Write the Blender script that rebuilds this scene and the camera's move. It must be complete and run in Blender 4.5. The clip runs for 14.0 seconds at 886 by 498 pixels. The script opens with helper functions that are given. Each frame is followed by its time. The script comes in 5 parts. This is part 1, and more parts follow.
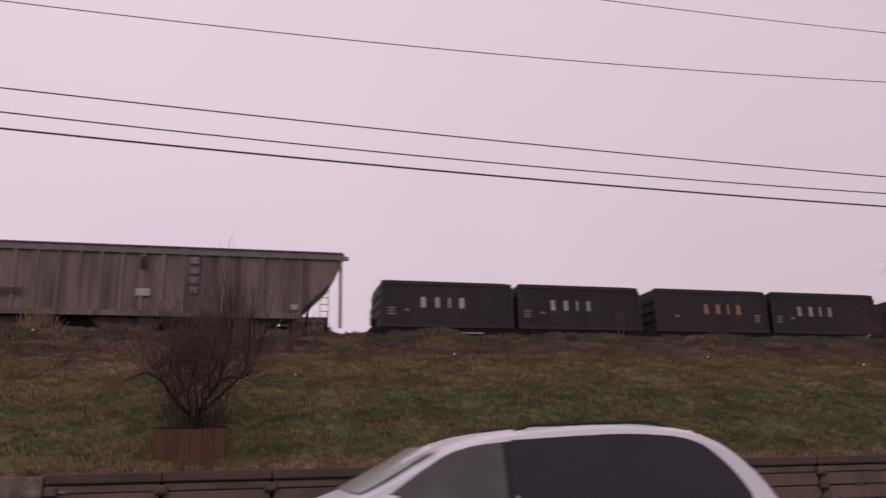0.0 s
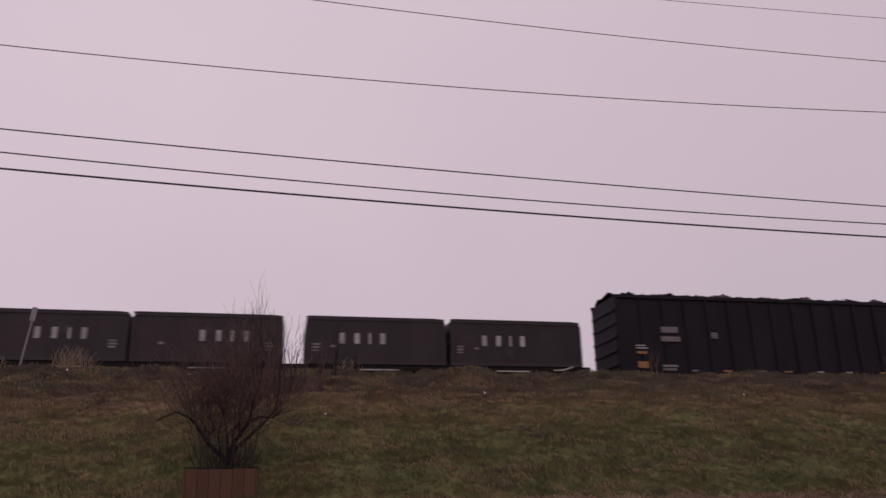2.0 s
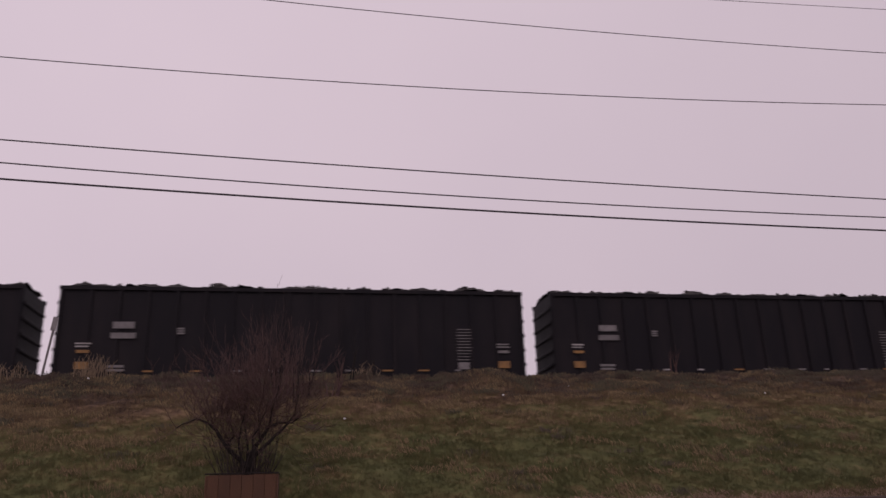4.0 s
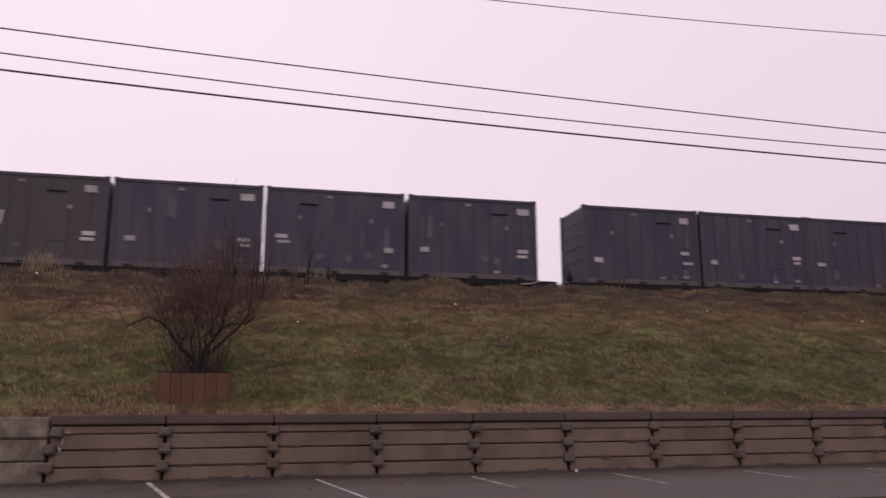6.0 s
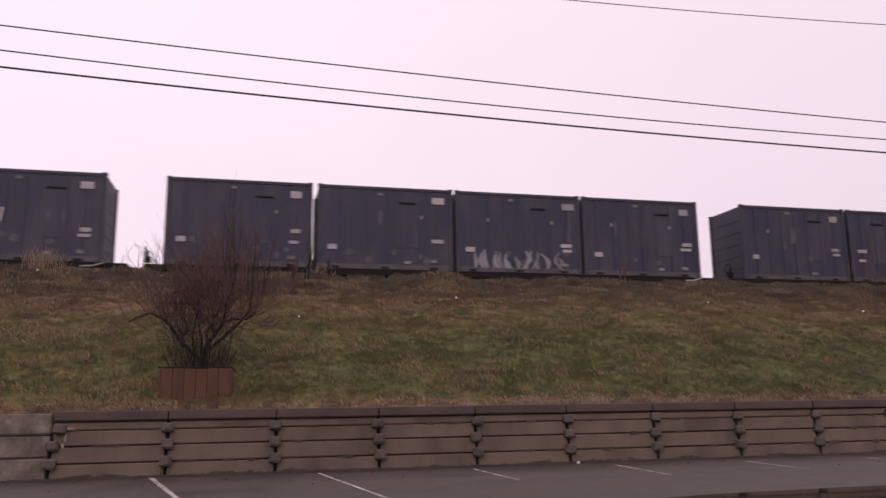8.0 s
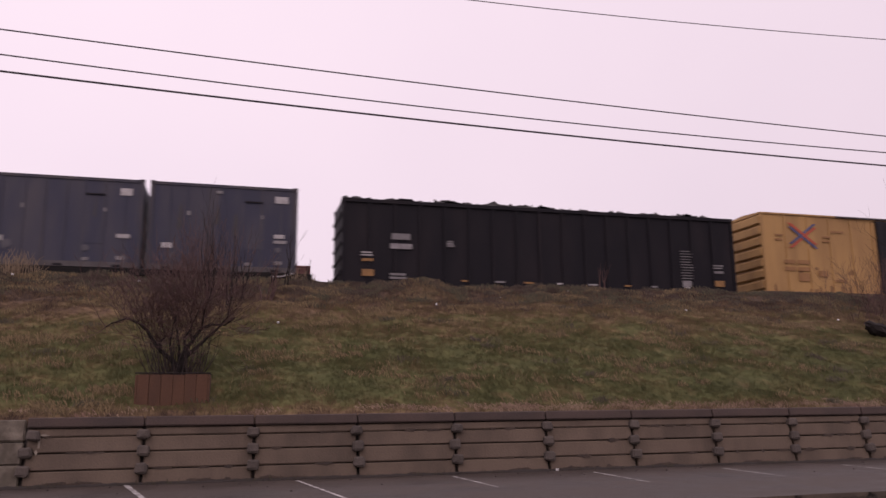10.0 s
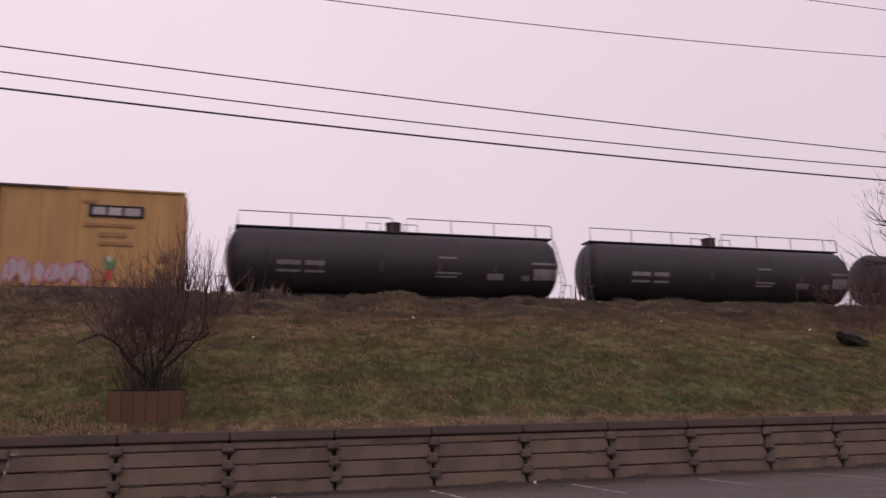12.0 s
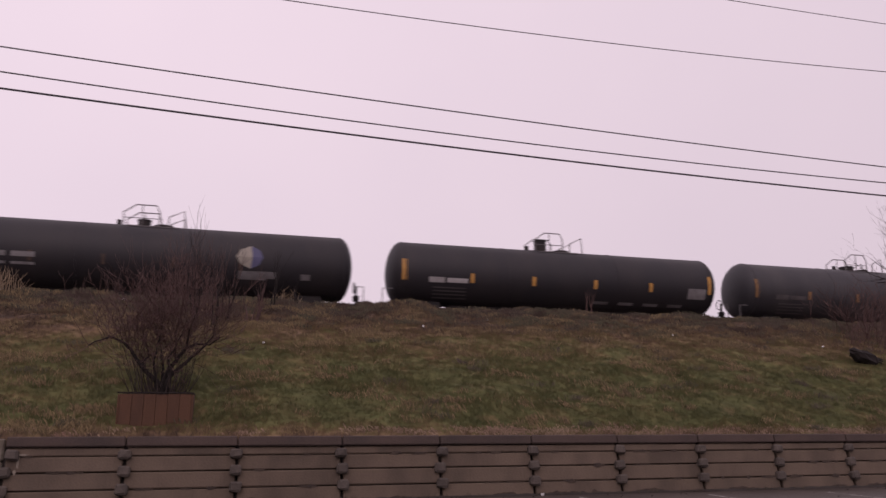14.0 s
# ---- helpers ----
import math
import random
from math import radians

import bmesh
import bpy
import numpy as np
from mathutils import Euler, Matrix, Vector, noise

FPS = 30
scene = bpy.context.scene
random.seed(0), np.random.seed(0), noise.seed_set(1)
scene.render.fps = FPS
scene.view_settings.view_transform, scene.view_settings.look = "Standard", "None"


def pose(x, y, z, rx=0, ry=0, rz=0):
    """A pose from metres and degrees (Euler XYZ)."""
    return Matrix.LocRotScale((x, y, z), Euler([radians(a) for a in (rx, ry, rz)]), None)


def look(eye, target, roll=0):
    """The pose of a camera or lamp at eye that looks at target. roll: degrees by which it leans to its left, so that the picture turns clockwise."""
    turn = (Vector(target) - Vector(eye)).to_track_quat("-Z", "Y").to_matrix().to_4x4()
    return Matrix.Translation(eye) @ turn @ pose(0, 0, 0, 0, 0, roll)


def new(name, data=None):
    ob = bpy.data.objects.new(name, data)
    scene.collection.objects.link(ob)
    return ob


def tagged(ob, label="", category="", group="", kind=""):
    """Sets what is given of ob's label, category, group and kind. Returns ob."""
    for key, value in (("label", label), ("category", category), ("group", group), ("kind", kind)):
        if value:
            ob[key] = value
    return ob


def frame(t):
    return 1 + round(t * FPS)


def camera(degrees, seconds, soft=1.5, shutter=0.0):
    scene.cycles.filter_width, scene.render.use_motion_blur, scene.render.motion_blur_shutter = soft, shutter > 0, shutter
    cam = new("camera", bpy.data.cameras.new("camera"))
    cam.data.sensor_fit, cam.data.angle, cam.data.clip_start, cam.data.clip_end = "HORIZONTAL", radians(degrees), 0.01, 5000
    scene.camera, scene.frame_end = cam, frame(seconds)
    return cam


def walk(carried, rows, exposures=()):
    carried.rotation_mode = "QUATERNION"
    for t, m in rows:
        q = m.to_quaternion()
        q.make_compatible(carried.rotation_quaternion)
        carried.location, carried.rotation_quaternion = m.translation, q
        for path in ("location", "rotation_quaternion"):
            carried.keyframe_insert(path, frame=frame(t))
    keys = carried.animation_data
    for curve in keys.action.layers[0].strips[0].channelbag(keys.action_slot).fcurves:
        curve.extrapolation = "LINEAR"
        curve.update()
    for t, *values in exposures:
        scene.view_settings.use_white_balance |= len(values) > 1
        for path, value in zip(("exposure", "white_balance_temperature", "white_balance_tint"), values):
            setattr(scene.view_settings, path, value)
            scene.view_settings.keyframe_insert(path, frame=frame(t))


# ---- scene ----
# camera: held by hand at the open window of a parked car, eye 1.45 m over the asphalt
EYE = (0.0, 0.0, 1.45)
# how far the hand reaches towards the window, in metres, by the second
REACH = ((0, 0.015), (0.5, 0.0), (0.8, 0.0), (1, 0.015), (1.5, 0.02), (2, 0.035), (4.5, 0.035), (5, 0.02), (6, 0.02), (6.5, 0.0), (7, 0.0), (7.5, 0.02), (14, 0.02))
# seconds, rx, ry, rz
ROWS = [(0, 104.65, 1.17, -13.52), (0.5, 105.24, 2.94, -12.94), (0.8, 105.69, 2.72, -12.74), (1, 106.00, 2.54, -12.56),
        (1.5, 106.78, 2.13, -11.81), (2, 107.45, 1.08, -11.35), (4.5, 107.69, 1.86, -9.79),
        (5, 105.70, 1.27, -11.62), (5.5, 103.67, 0.62, -12.71), (6, 101.03, 0.20, -13.55),
        (6.5, 99.43, 0.38, -14.04), (7, 99.25, 0.66, -14.11), (7.5, 100.19, 0.67, -13.38),
        (10, 101.02, 0.57, -14.90), (10.5, 101.26, 0.85, -15.76), (11, 101.49, 1.11, -16.36),
        (11.5, 101.75, 1.20, -16.55), (12, 101.95, 1.24, -16.53), (12.5, 102.12, 0.77, -16.53),
        (13, 102.27, 0.07, -16.43), (13.5, 102.42, -0.10, -16.25), (14, 102.62, 0.01, -15.93)]

EXPOSURE = [(0.0, 0.04), (1.0, -0.09), (2.0, -0.19), (4.3, -0.16), (5.0, 0.06), (5.5, 0.22), (6.0, 0.40), (6.5, 0.57), (7.0, 0.66), (7.7, 0.56),
            (9.8, 0.43), (10.5, 0.40), (11.5, 0.32), (12.5, 0.24), (13.3, 0.24), (14.0, 0.23)]
cam = camera(58.873, 14.0, soft=1.5, shutter=0.2)
walk(cam, [(t, pose(EYE[0], EYE[1] + float(np.interp(t, *zip(*REACH))), EYE[2], rx, ry, rz)) for t, rx, ry, rz in ROWS], [(t, e, 6840, 39.4) for t, e in EXPOSURE])

# ---- overcast daylight ----
world = bpy.data.worlds.new("overcast")
scene.world = world
world.use_nodes = True
wn, wl = world.node_tree.nodes, world.node_tree.links
sky = wn.new("ShaderNodeTexSky")
sky.sky_type, sky.sun_disc, sky.sun_elevation, sky.sun_rotation = "NISHITA", False, radians(48), radians(200)
sky.air_density, sky.dust_density = 1.0, 6.0
cloud = wn.new("ShaderNodeTexNoise")
cloud.inputs["Scale"].default_value, cloud.inputs["Detail"].default_value = 1.6, 4
ramp = wn.new("ShaderNodeValToRGB")
ramp.color_ramp.elements[0].position, ramp.color_ramp.elements[0].color = 0.3, (0.60, 0.605, 0.625, 1)
ramp.color_ramp.elements[1].position, ramp.color_ramp.elements[1].color = 0.75, (0.66, 0.66, 0.67, 1)
wl.new(cloud.outputs["Fac"], ramp.inputs["Fac"])
dim = wn.new("ShaderNodeMixRGB")
dim.blend_type, dim.inputs["Fac"].default_value, dim.inputs["Color2"].default_value = "MULTIPLY", 1.0, (0.07, 0.07, 0.07, 1)
wl.new(sky.outputs["Color"], dim.inputs["Color1"])
veil = wn.new("ShaderNodeMixRGB")
veil.inputs["Fac"].default_value = 0.94
wl.new(dim.outputs["Color"], veil.inputs["Color1"])
wl.new(ramp.outputs["Color"], veil.inputs["Color2"])
# the cloud is a little brighter overhead and to the west
way, split = wn.new("ShaderNodeTexCoord"), wn.new("ShaderNodeSeparateXYZ")
wl.new(way.outputs["Generated"], split.inputs[0])
west, height, both = wn.new("ShaderNodeMapRange"), wn.new("ShaderNodeMapRange"), wn.new("ShaderNodeMath")
for node, axis, a, b, lo, hi in ((west, "X", -0.4, 0.8, 1.06, 0.90), (height, "Z", 0.05, 0.6, 0.93, 1.05)):
    wl.new(split.outputs[axis], node.inputs["Value"])
    for key, value in (("From Min", a), ("From Max", b), ("To Min", lo), ("To Max", hi)):
        node.inputs[key].default_value = value
both.operation = "MULTIPLY"
wl.new(west.outputs[0], both.inputs[0])
wl.new(height.outputs[0], both.inputs[1])
shade = wn.new("ShaderNodeMixRGB")
shade.blend_type, shade.inputs["Fac"].default_value = "MULTIPLY", 1.0
wl.new(veil.outputs["Color"], shade.inputs["Color1"])
wl.new(both.outputs[0], shade.inputs["Color2"])
wl.new(shade.outputs["Color"], wn["Background"].inputs["Color"])
wn["Background"].inputs["Strength"].default_value = 1.0
sun = new("sun", bpy.data.lights.new("sun", "SUN"))
sun.data.energy, sun.data.angle, sun.data.color = 0.38, radians(40), (1.0, 0.97, 0.93)
sun.matrix_world = look((-20, -40, 60), (0, 20, 0))


# ---- materials ----
def mat(name, color, rough=0.7, metal=0.0, spots=None, amount=0.5, scale=2.0, fine=0.12, bump=0.15, bump_scale=30.0, streak=1.0, per=0.0, spec=0.4, blades=0.0, damp=0.0):
    """A surface with broad stains of a second colour, fine grain and relief; streak stretches the stains downward; blades varies stalk by stalk; damp varies the gloss."""
    m = bpy.data.materials.new(name)
    m.use_nodes = True
    n, l = m.node_tree.nodes, m.node_tree.links
    b = n["Principled BSDF"]
    b.inputs["Roughness"].default_value, b.inputs["Metallic"].default_value = rough, metal
    b.inputs["Specular IOR Level"].default_value = spec
    tc, mp = n.new("ShaderNodeTexCoord"), n.new("ShaderNodeMapping")
    mp.inputs["Scale"].default_value = (1, 1, 1 / streak)
    # every object carries its own piece of the pattern
    own, shift = n.new("ShaderNodeObjectInfo"), n.new("ShaderNodeVectorMath")
    shift.operation, shift.inputs[1].default_value = "MULTIPLY_ADD", (37.0, 23.0, 0.0)
    l.new(own.outputs["Random"], shift.inputs[0])
    l.new(tc.outputs["Object"], shift.inputs[2])
    l.new(shift.outputs[0], mp.inputs["Vector"])
    big, small = n.new("ShaderNodeTexNoise"), n.new("ShaderNodeTexNoise")
    big.inputs["Scale"].default_value, big.inputs["Detail"].default_value = scale, 6
    small.inputs["Scale"].default_value, small.inputs["Detail"].default_value = bump_scale, 3
    l.new(mp.outputs["Vector"], big.inputs["Vector"])
    l.new(tc.outputs["Object"], small.inputs["Vector"])
    r = n.new("ShaderNodeValToRGB")
    r.color_ramp.elements[0].position, r.color_ramp.elements[1].position = 0.42, 0.68
    l.new(big.outputs["Fac"], r.inputs["Fac"])
    if damp:        # stained patches stay wetter and shinier
        gloss = n.new("ShaderNodeMapRange")
        gloss.inputs["To Min"].default_value, gloss.inputs["To Max"].default_value = rough + damp, rough - damp
        l.new(r.outputs["Color"], gloss.inputs["Value"])
        l.new(gloss.outputs[0], b.inputs["Roughness"])
    mul = n.new("ShaderNodeMath")
    mul.operation, mul.inputs[1].default_value = "MULTIPLY", amount
    l.new(r.outputs["Color"], mul.inputs[0])
    mix = n.new("ShaderNodeMixRGB")
    mix.inputs["Color1"].default_value = (*color, 1)
    mix.inputs["Color2"].default_value = (*(spots or [c * 0.6 for c in color]), 1)
    l.new(mul.outputs[0], mix.inputs["Fac"])
    hsv = n.new("ShaderNodeHueSaturation")
    val = n.new("ShaderNodeMapRange")
    val.inputs["To Min"].default_value, val.inputs["To Max"].default_value = 1 - fine * 2, 1 + fine * 2
    l.new(small.outputs["Fac"], val.inputs["Value"])
    l.new(mix.outputs["Color"], hsv.inputs["Color"])
    if per:
        info, pr, times = n.new("ShaderNodeObjectInfo"), n.new("ShaderNodeMapRange"), n.new("ShaderNodeMath")
        pr.inputs["To Min"].default_value, pr.inputs["To Max"].default_value = 1 - per, 1 + per
        l.new(info.outputs["Random"], pr.inputs["Value"])
        times.operation = "MULTIPLY"
        l.new(val.outputs[0], times.inputs[0])
        l.new(pr.outputs[0], times.inputs[1])
        l.new(times.outputs[0], hsv.inputs["Value"])
    else:
        l.new(val.outputs[0], hsv.inputs["Value"])
    l.new(hsv.outputs["Color"], b.inputs["Base Color"])
    if blades:      # thin stalks vary one by one and take the light of the sward they stand in
        geo, var, vary = n.new("ShaderNodeNewGeometry"), n.new("ShaderNodeMapRange"), n.new("ShaderNodeHueSaturation")
        var.inputs["To Min"].default_value, var.inputs["To Max"].default_value = 1 - blades, 1 + blades
        l.new(geo.outputs["Random Per Island"], var.inputs["Value"])
        l.new(var.outputs[0], vary.inputs["Value"])
        l.new(hsv.outputs["Color"], vary.inputs["Color"])
        l.new(vary.outputs["Color"], b.inputs["Base Color"])
        nrm = n.new("ShaderNodeCombineXYZ")
        nrm.inputs[1].default_value, nrm.inputs[2].default_value = -0.38, 0.92
        l.new(nrm.outputs[0], b.inputs["Normal"])
        return m
    bp = n.new("ShaderNodeBump")
    bp.inputs["Strength"].default_value, bp.inputs["Distance"].default_value = bump, 0.02
    l.new(small.outputs["Fac"], bp.inputs["Height"])
    l.new(bp.outputs["Normal"], b.inputs["Normal"])
    return m


def vegetation(name, island):
    """Turf: green low on the bank, dry and brown towards the top, in patches; island varies blade by blade."""
    m = bpy.data.materials.new(name)
    m.use_nodes = True
    n, l = m.node_tree.nodes, m.node_tree.links
    b = n["Principled BSDF"]
    b.inputs["Roughness"].default_value, b.inputs["Specular IOR Level"].default_value = 0.95, 0.1
    g, sep = n.new("ShaderNodeNewGeometry"), n.new("ShaderNodeSeparateXYZ")
    l.new(g.outputs["Position"], sep.inputs[0])
    up = n.new("ShaderNodeMapRange")
    up.inputs["From Min"].default_value, up.inputs["From Max"].default_value = 20.5, 28.5
    up.inputs["To Min"].default_value, up.inputs["To Max"].default_value = -0.16, 0.40
    l.new(sep.outputs["Y"], up.inputs["Value"])
    left = n.new("ShaderNodeMapRange")
    left.inputs["From Min"].default_value, left.inputs["From Max"].default_value = -9, 6
    left.inputs["To Min"].default_value, left.inputs["To Max"].default_value = 0.10, 0.0
    l.new(sep.outputs["X"], left.inputs["Value"])
    edge = n.new("ShaderNodeMapRange")
    edge.inputs["From Min"].default_value, edge.inputs["From Max"].default_value = 16.4, 17.2
    edge.inputs["To Min"].default_value, edge.inputs["To Max"].default_value = 0.30, 0.0
    l.new(sep.outputs["Y"], edge.inputs["Value"])
    patch, spot = n.new("ShaderNodeTexNoise"), n.new("ShaderNodeTexNoise")
    patch.inputs["Scale"].default_value, patch.inputs["Detail"].default_value, patch.inputs["Roughness"].default_value = 0.75, 9, 0.74
    spot.inputs["Scale"].default_value, spot.inputs["Detail"].default_value = 2.1, 6
    l.new(g.outputs["Position"], patch.inputs["Vector"])
    l.new(g.outputs["Position"], spot.inputs["Vector"])
    total = patch.outputs["Fac"]
    for extra in (up, left, edge):
        add = n.new("ShaderNodeMath")
        l.new(total, add.inputs[0])
        l.new(extra.outputs[0], add.inputs[1])
        total = add.outputs[0]
    if island:
        jit = n.new("ShaderNodeMapRange")
        jit.inputs["To Min"].default_value, jit.inputs["To Max"].default_value = -0.10, 0.15
        l.new(g.outputs["Random Per Island"], jit.inputs["Value"])
        add = n.new("ShaderNodeMath")
        l.new(total, add.inputs[0])
        l.new(jit.outputs[0], add.inputs[1])
        total = add.outputs[0]
    r = n.new("ShaderNodeValToRGB")
    e = r.color_ramp.elements
    e[0].position, e[0].color = 0.30, (0.068, 0.073, 0.029, 1)
    e[1].position, e[1].color = 0.98, (0.060, 0.043, 0.034, 1)
    for p, c in ((0.44, (0.090, 0.086, 0.035)), (0.53, (0.108, 0.086, 0.038)), (0.61, (0.142, 0.098, 0.053)), (0.69, (0.114, 0.073, 0.046)), (0.80, (0.068, 0.048, 0.037))):
        k = e.new(p)
        k.color = (*c, 1)
    l.new(total, r.inputs["Fac"])
    # matted dead grass lies in scattered tan patches
    dead, pick, tan = n.new("ShaderNodeTexNoise"), n.new("ShaderNodeMapRange"), n.new("ShaderNodeMixRGB")
    dead.inputs["Scale"].default_value, dead.inputs["Detail"].default_value, dead.inputs["Roughness"].default_value = 1.35, 7, 0.66
    l.new(g.outputs["Position"], dead.inputs["Vector"])
    pick.inputs["From Min"].default_value, pick.inputs["From Max"].default_value, pick.inputs["To Max"].default_value = 0.56, 0.74, 0.6
    l.new(dead.outputs["Fac"], pick.inputs["Value"])
    tan.inputs["Color2"].default_value = (0.185, 0.118, 0.064, 1)
    l.new(pick.outputs[0], tan.inputs["Fac"])
    l.new(r.outputs["Color"], tan.inputs["Color1"])
    hsv, val = n.new("ShaderNodeHueSaturation"), n.new("ShaderNodeMapRange")
    val.inputs["From Min"].default_value, val.inputs["From Max"].default_value = 0.3, 0.7
    val.inputs["To Min"].default_value, val.inputs["To Max"].default_value = 0.70, 1.32
    l.new(spot.outputs["Fac"], val.inputs["Value"])
    l.new(val.outputs[0], hsv.inputs["Value"])
    l.new(tan.outputs["Color"], hsv.inputs["Color"])
    l.new(hsv.outputs["Color"], b.inputs["Base Color"])
    if island:      # thin blades take the light of the sward they stand in
        nrm = n.new("ShaderNodeCombineXYZ")
        nrm.inputs[1].default_value, nrm.inputs[2].default_value = -0.38, 0.92
        l.new(nrm.outputs[0], b.inputs["Normal"])
    return m


TURF, BLADES = vegetation("turf", False), vegetation("grass_blades", True)
ASPHALT = mat("asphalt", (0.060, 0.045, 0.036), 0.56, spots=(0.034, 0.027, 0.023), amount=0.95, scale=0.7, fine=0.25, bump=0.25, bump_scale=40, damp=0.14)
PAINT_LINE = mat("worn_line_paint", (0.42, 0.40, 0.375), 0.7, spots=(0.09, 0.08, 0.075), amount=0.9, scale=4.5, fine=0.15)
WATER = mat("standing_water", (0.020, 0.018, 0.016), 0.04, amount=0.2, scale=0.5, fine=0.02, bump=0.01, bump_scale=3, spec=0.8)
CONCRETE = mat("brown_concrete", (0.120, 0.087, 0.062), 0.85, spots=(0.062, 0.045, 0.033), amount=0.7, scale=1.4, fine=0.10, bump=0.3, bump_scale=25, streak=2.0, per=0.07)
CAP = mat("dark_concrete_cap", (0.066, 0.045, 0.037), 0.85, spots=(0.036, 0.028, 0.025), amount=0.6, scale=1.2, fine=0.12, bump=0.3, per=0.08)
BLOCK = mat("weathered_block", (0.085, 0.070, 0.052), 0.9, spots=(0.205, 0.175, 0.138), amount=0.8, scale=2.8, fine=0.15, bump=0.5, bump_scale=12, per=0.08)
TIE = mat("tie_end", (0.080, 0.064, 0.053), 0.85, spots=(0.05, 0.042, 0.037), amount=0.6, scale=5, fine=0.15, bump=0.4, per=0.12)
SOIL = mat("joint_soil", (0.035, 0.028, 0.024), 0.95, amount=0.3, scale=3)
CHIP = mat("dirt_filled_chip", (0.056, 0.040, 0.030), 0.95, spots=(0.03, 0.023, 0.02), amount=0.9, scale=9, fine=0.2, bump=0.5)
WOOD = mat("rusty_planter_wood", (0.092, 0.042, 0.022), 0.8, spots=(0.040, 0.021, 0.014), amount=0.4, scale=3.0, fine=0.15, bump=0.3, streak=3, per=0.03)
BARK = mat("dark_bark", (0.013, 0.009, 0.008), 0.9, spots=(0.020, 0.014, 0.012), amount=0.5, scale=8, fine=0.2)
TWIG = mat("red_brown_twig", (0.098, 0.054, 0.047), 0.85, spots=(0.032, 0.02, 0.019), amount=0.5, scale=5, fine=0.2)
SUCKER = mat("grey_brown_shoot", (0.030, 0.020, 0.017), 0.85, spots=(0.05, 0.034, 0.028), amount=0.6, scale=5, fine=0.2)
STRAW = mat("dry_straw", (0.26, 0.19, 0.12), 0.9, spots=(0.15, 0.10, 0.07), amount=0.6, scale=4, fine=0.2)
GRAVEL = mat("track_ballast", (0.135, 0.115, 0.105), 0.95, spots=(0.07, 0.06, 0.055), amount=0.7, scale=2, fine=0.3, bump=0.8, bump_scale=18)
RUST = mat("rusty_steel", (0.095, 0.062, 0.048), 0.75, 0.3, spots=(0.05, 0.035, 0.03), amount=0.6, scale=3, fine=0.2)
DARK = mat("grimy_underframe", (0.028, 0.025, 0.025), 0.75, 0.2, spots=(0.05, 0.036, 0.03), amount=0.5, scale=2, fine=0.2)
WIRE = mat("black_cable", (0.016, 0.011, 0.015), 0.6, amount=0.3)
TUB = mat("dark_maroon_tub", (0.020, 0.014, 0.016), 0.65, 0.1, spots=(0.034, 0.023, 0.022), amount=0.7, scale=0.9, fine=0.15, streak=3, bump=0.1, per=0.15)
TUB_RIM = mat("tub_rim", (0.030, 0.024, 0.026), 0.7, 0.1, spots=(0.045, 0.036, 0.035), amount=0.5, scale=1.5)
GONDOLA = mat("black_gondola_paint", (0.008, 0.007, 0.010), 0.7, 0.0, spots=(0.018, 0.014, 0.016), amount=0.7, scale=0.8, fine=0.15, streak=3, spec=0.22)
CHAR = mat("scrap_load", (0.020, 0.018, 0.018), 0.95, spots=(0.04, 0.035, 0.03), amount=0.7, scale=2, fine=0.3, bump=0.6)
NAVY = mat("faded_navy_steel", (0.030, 0.032, 0.055), 0.62, 0.05, spots=(0.062, 0.056, 0.064), amount=0.8, scale=1.1, fine=0.10, streak=4, bump=0.08, per=0.05)
NAVY_FRAME = mat("navy_frame", (0.036, 0.036, 0.052), 0.6, 0.1, spots=(0.085, 0.07, 0.062), amount=0.6, scale=1.2, fine=0.12, streak=2)
GREYED = mat("greyed_steel", (0.050, 0.046, 0.049), 0.65, 0.1, spots=(0.040, 0.034, 0.033), amount=0.7, scale=0.8, fine=0.12, streak=5)
PALE = mat("pale_marking", (0.35, 0.335, 0.33), 0.6, spots=(0.20, 0.18, 0.17), amount=0.5, scale=4, fine=0.15, per=0.25)
DIM_MARK = mat("dull_marking", (0.19, 0.18, 0.18), 0.6, spots=(0.09, 0.08, 0.08), amount=0.5, scale=4, fine=0.15, per=0.25)
DUSTY = mat("dusty_rail", (0.085, 0.076, 0.076), 0.75, spots=(0.05, 0.042, 0.042), amount=0.7, scale=1.5, fine=0.15)
FAINT = mat("faint_spray", (0.085, 0.082, 0.092), 0.65, spots=(0.05, 0.05, 0.06), amount=0.7, scale=4, fine=0.15)
FADED = mat("faded_orange_marking", (0.32, 0.19, 0.115), 0.7, spots=(0.17, 0.10, 0.07), amount=0.6, scale=4, fine=0.15)
AMBER = mat("amber_marking", (0.52, 0.26, 0.06), 0.6, spots=(0.35, 0.17, 0.05), amount=0.5, scale=4, fine=0.1)
YELLOW = mat("yellow_boxcar_paint", (0.41, 0.237, 0.084), 0.65, spots=(0.28, 0.155, 0.060), amount=0.75, scale=1.1, fine=0.10, streak=5, bump=0.06)
DOOR_BLACK = mat("black_door_paint", (0.010, 0.009, 0.012), 0.65, 0.0, spots=(0.022, 0.019, 0.020), amount=0.6, scale=1.0, fine=0.1, streak=4, spec=0.25)
ROOF_GREY = mat("roof_galvanised", (0.16, 0.145, 0.14), 0.6, 0.3, spots=(0.09, 0.075, 0.07), amount=0.6, scale=1)
LOGO_RED = mat("faded_red_paint", (0.46, 0.085, 0.045), 0.65, amount=0.4, scale=3)
LOGO_BLUE = mat("faded_blue_paint", (0.090, 0.090, 0.17), 0.65, amount=0.4, scale=3)
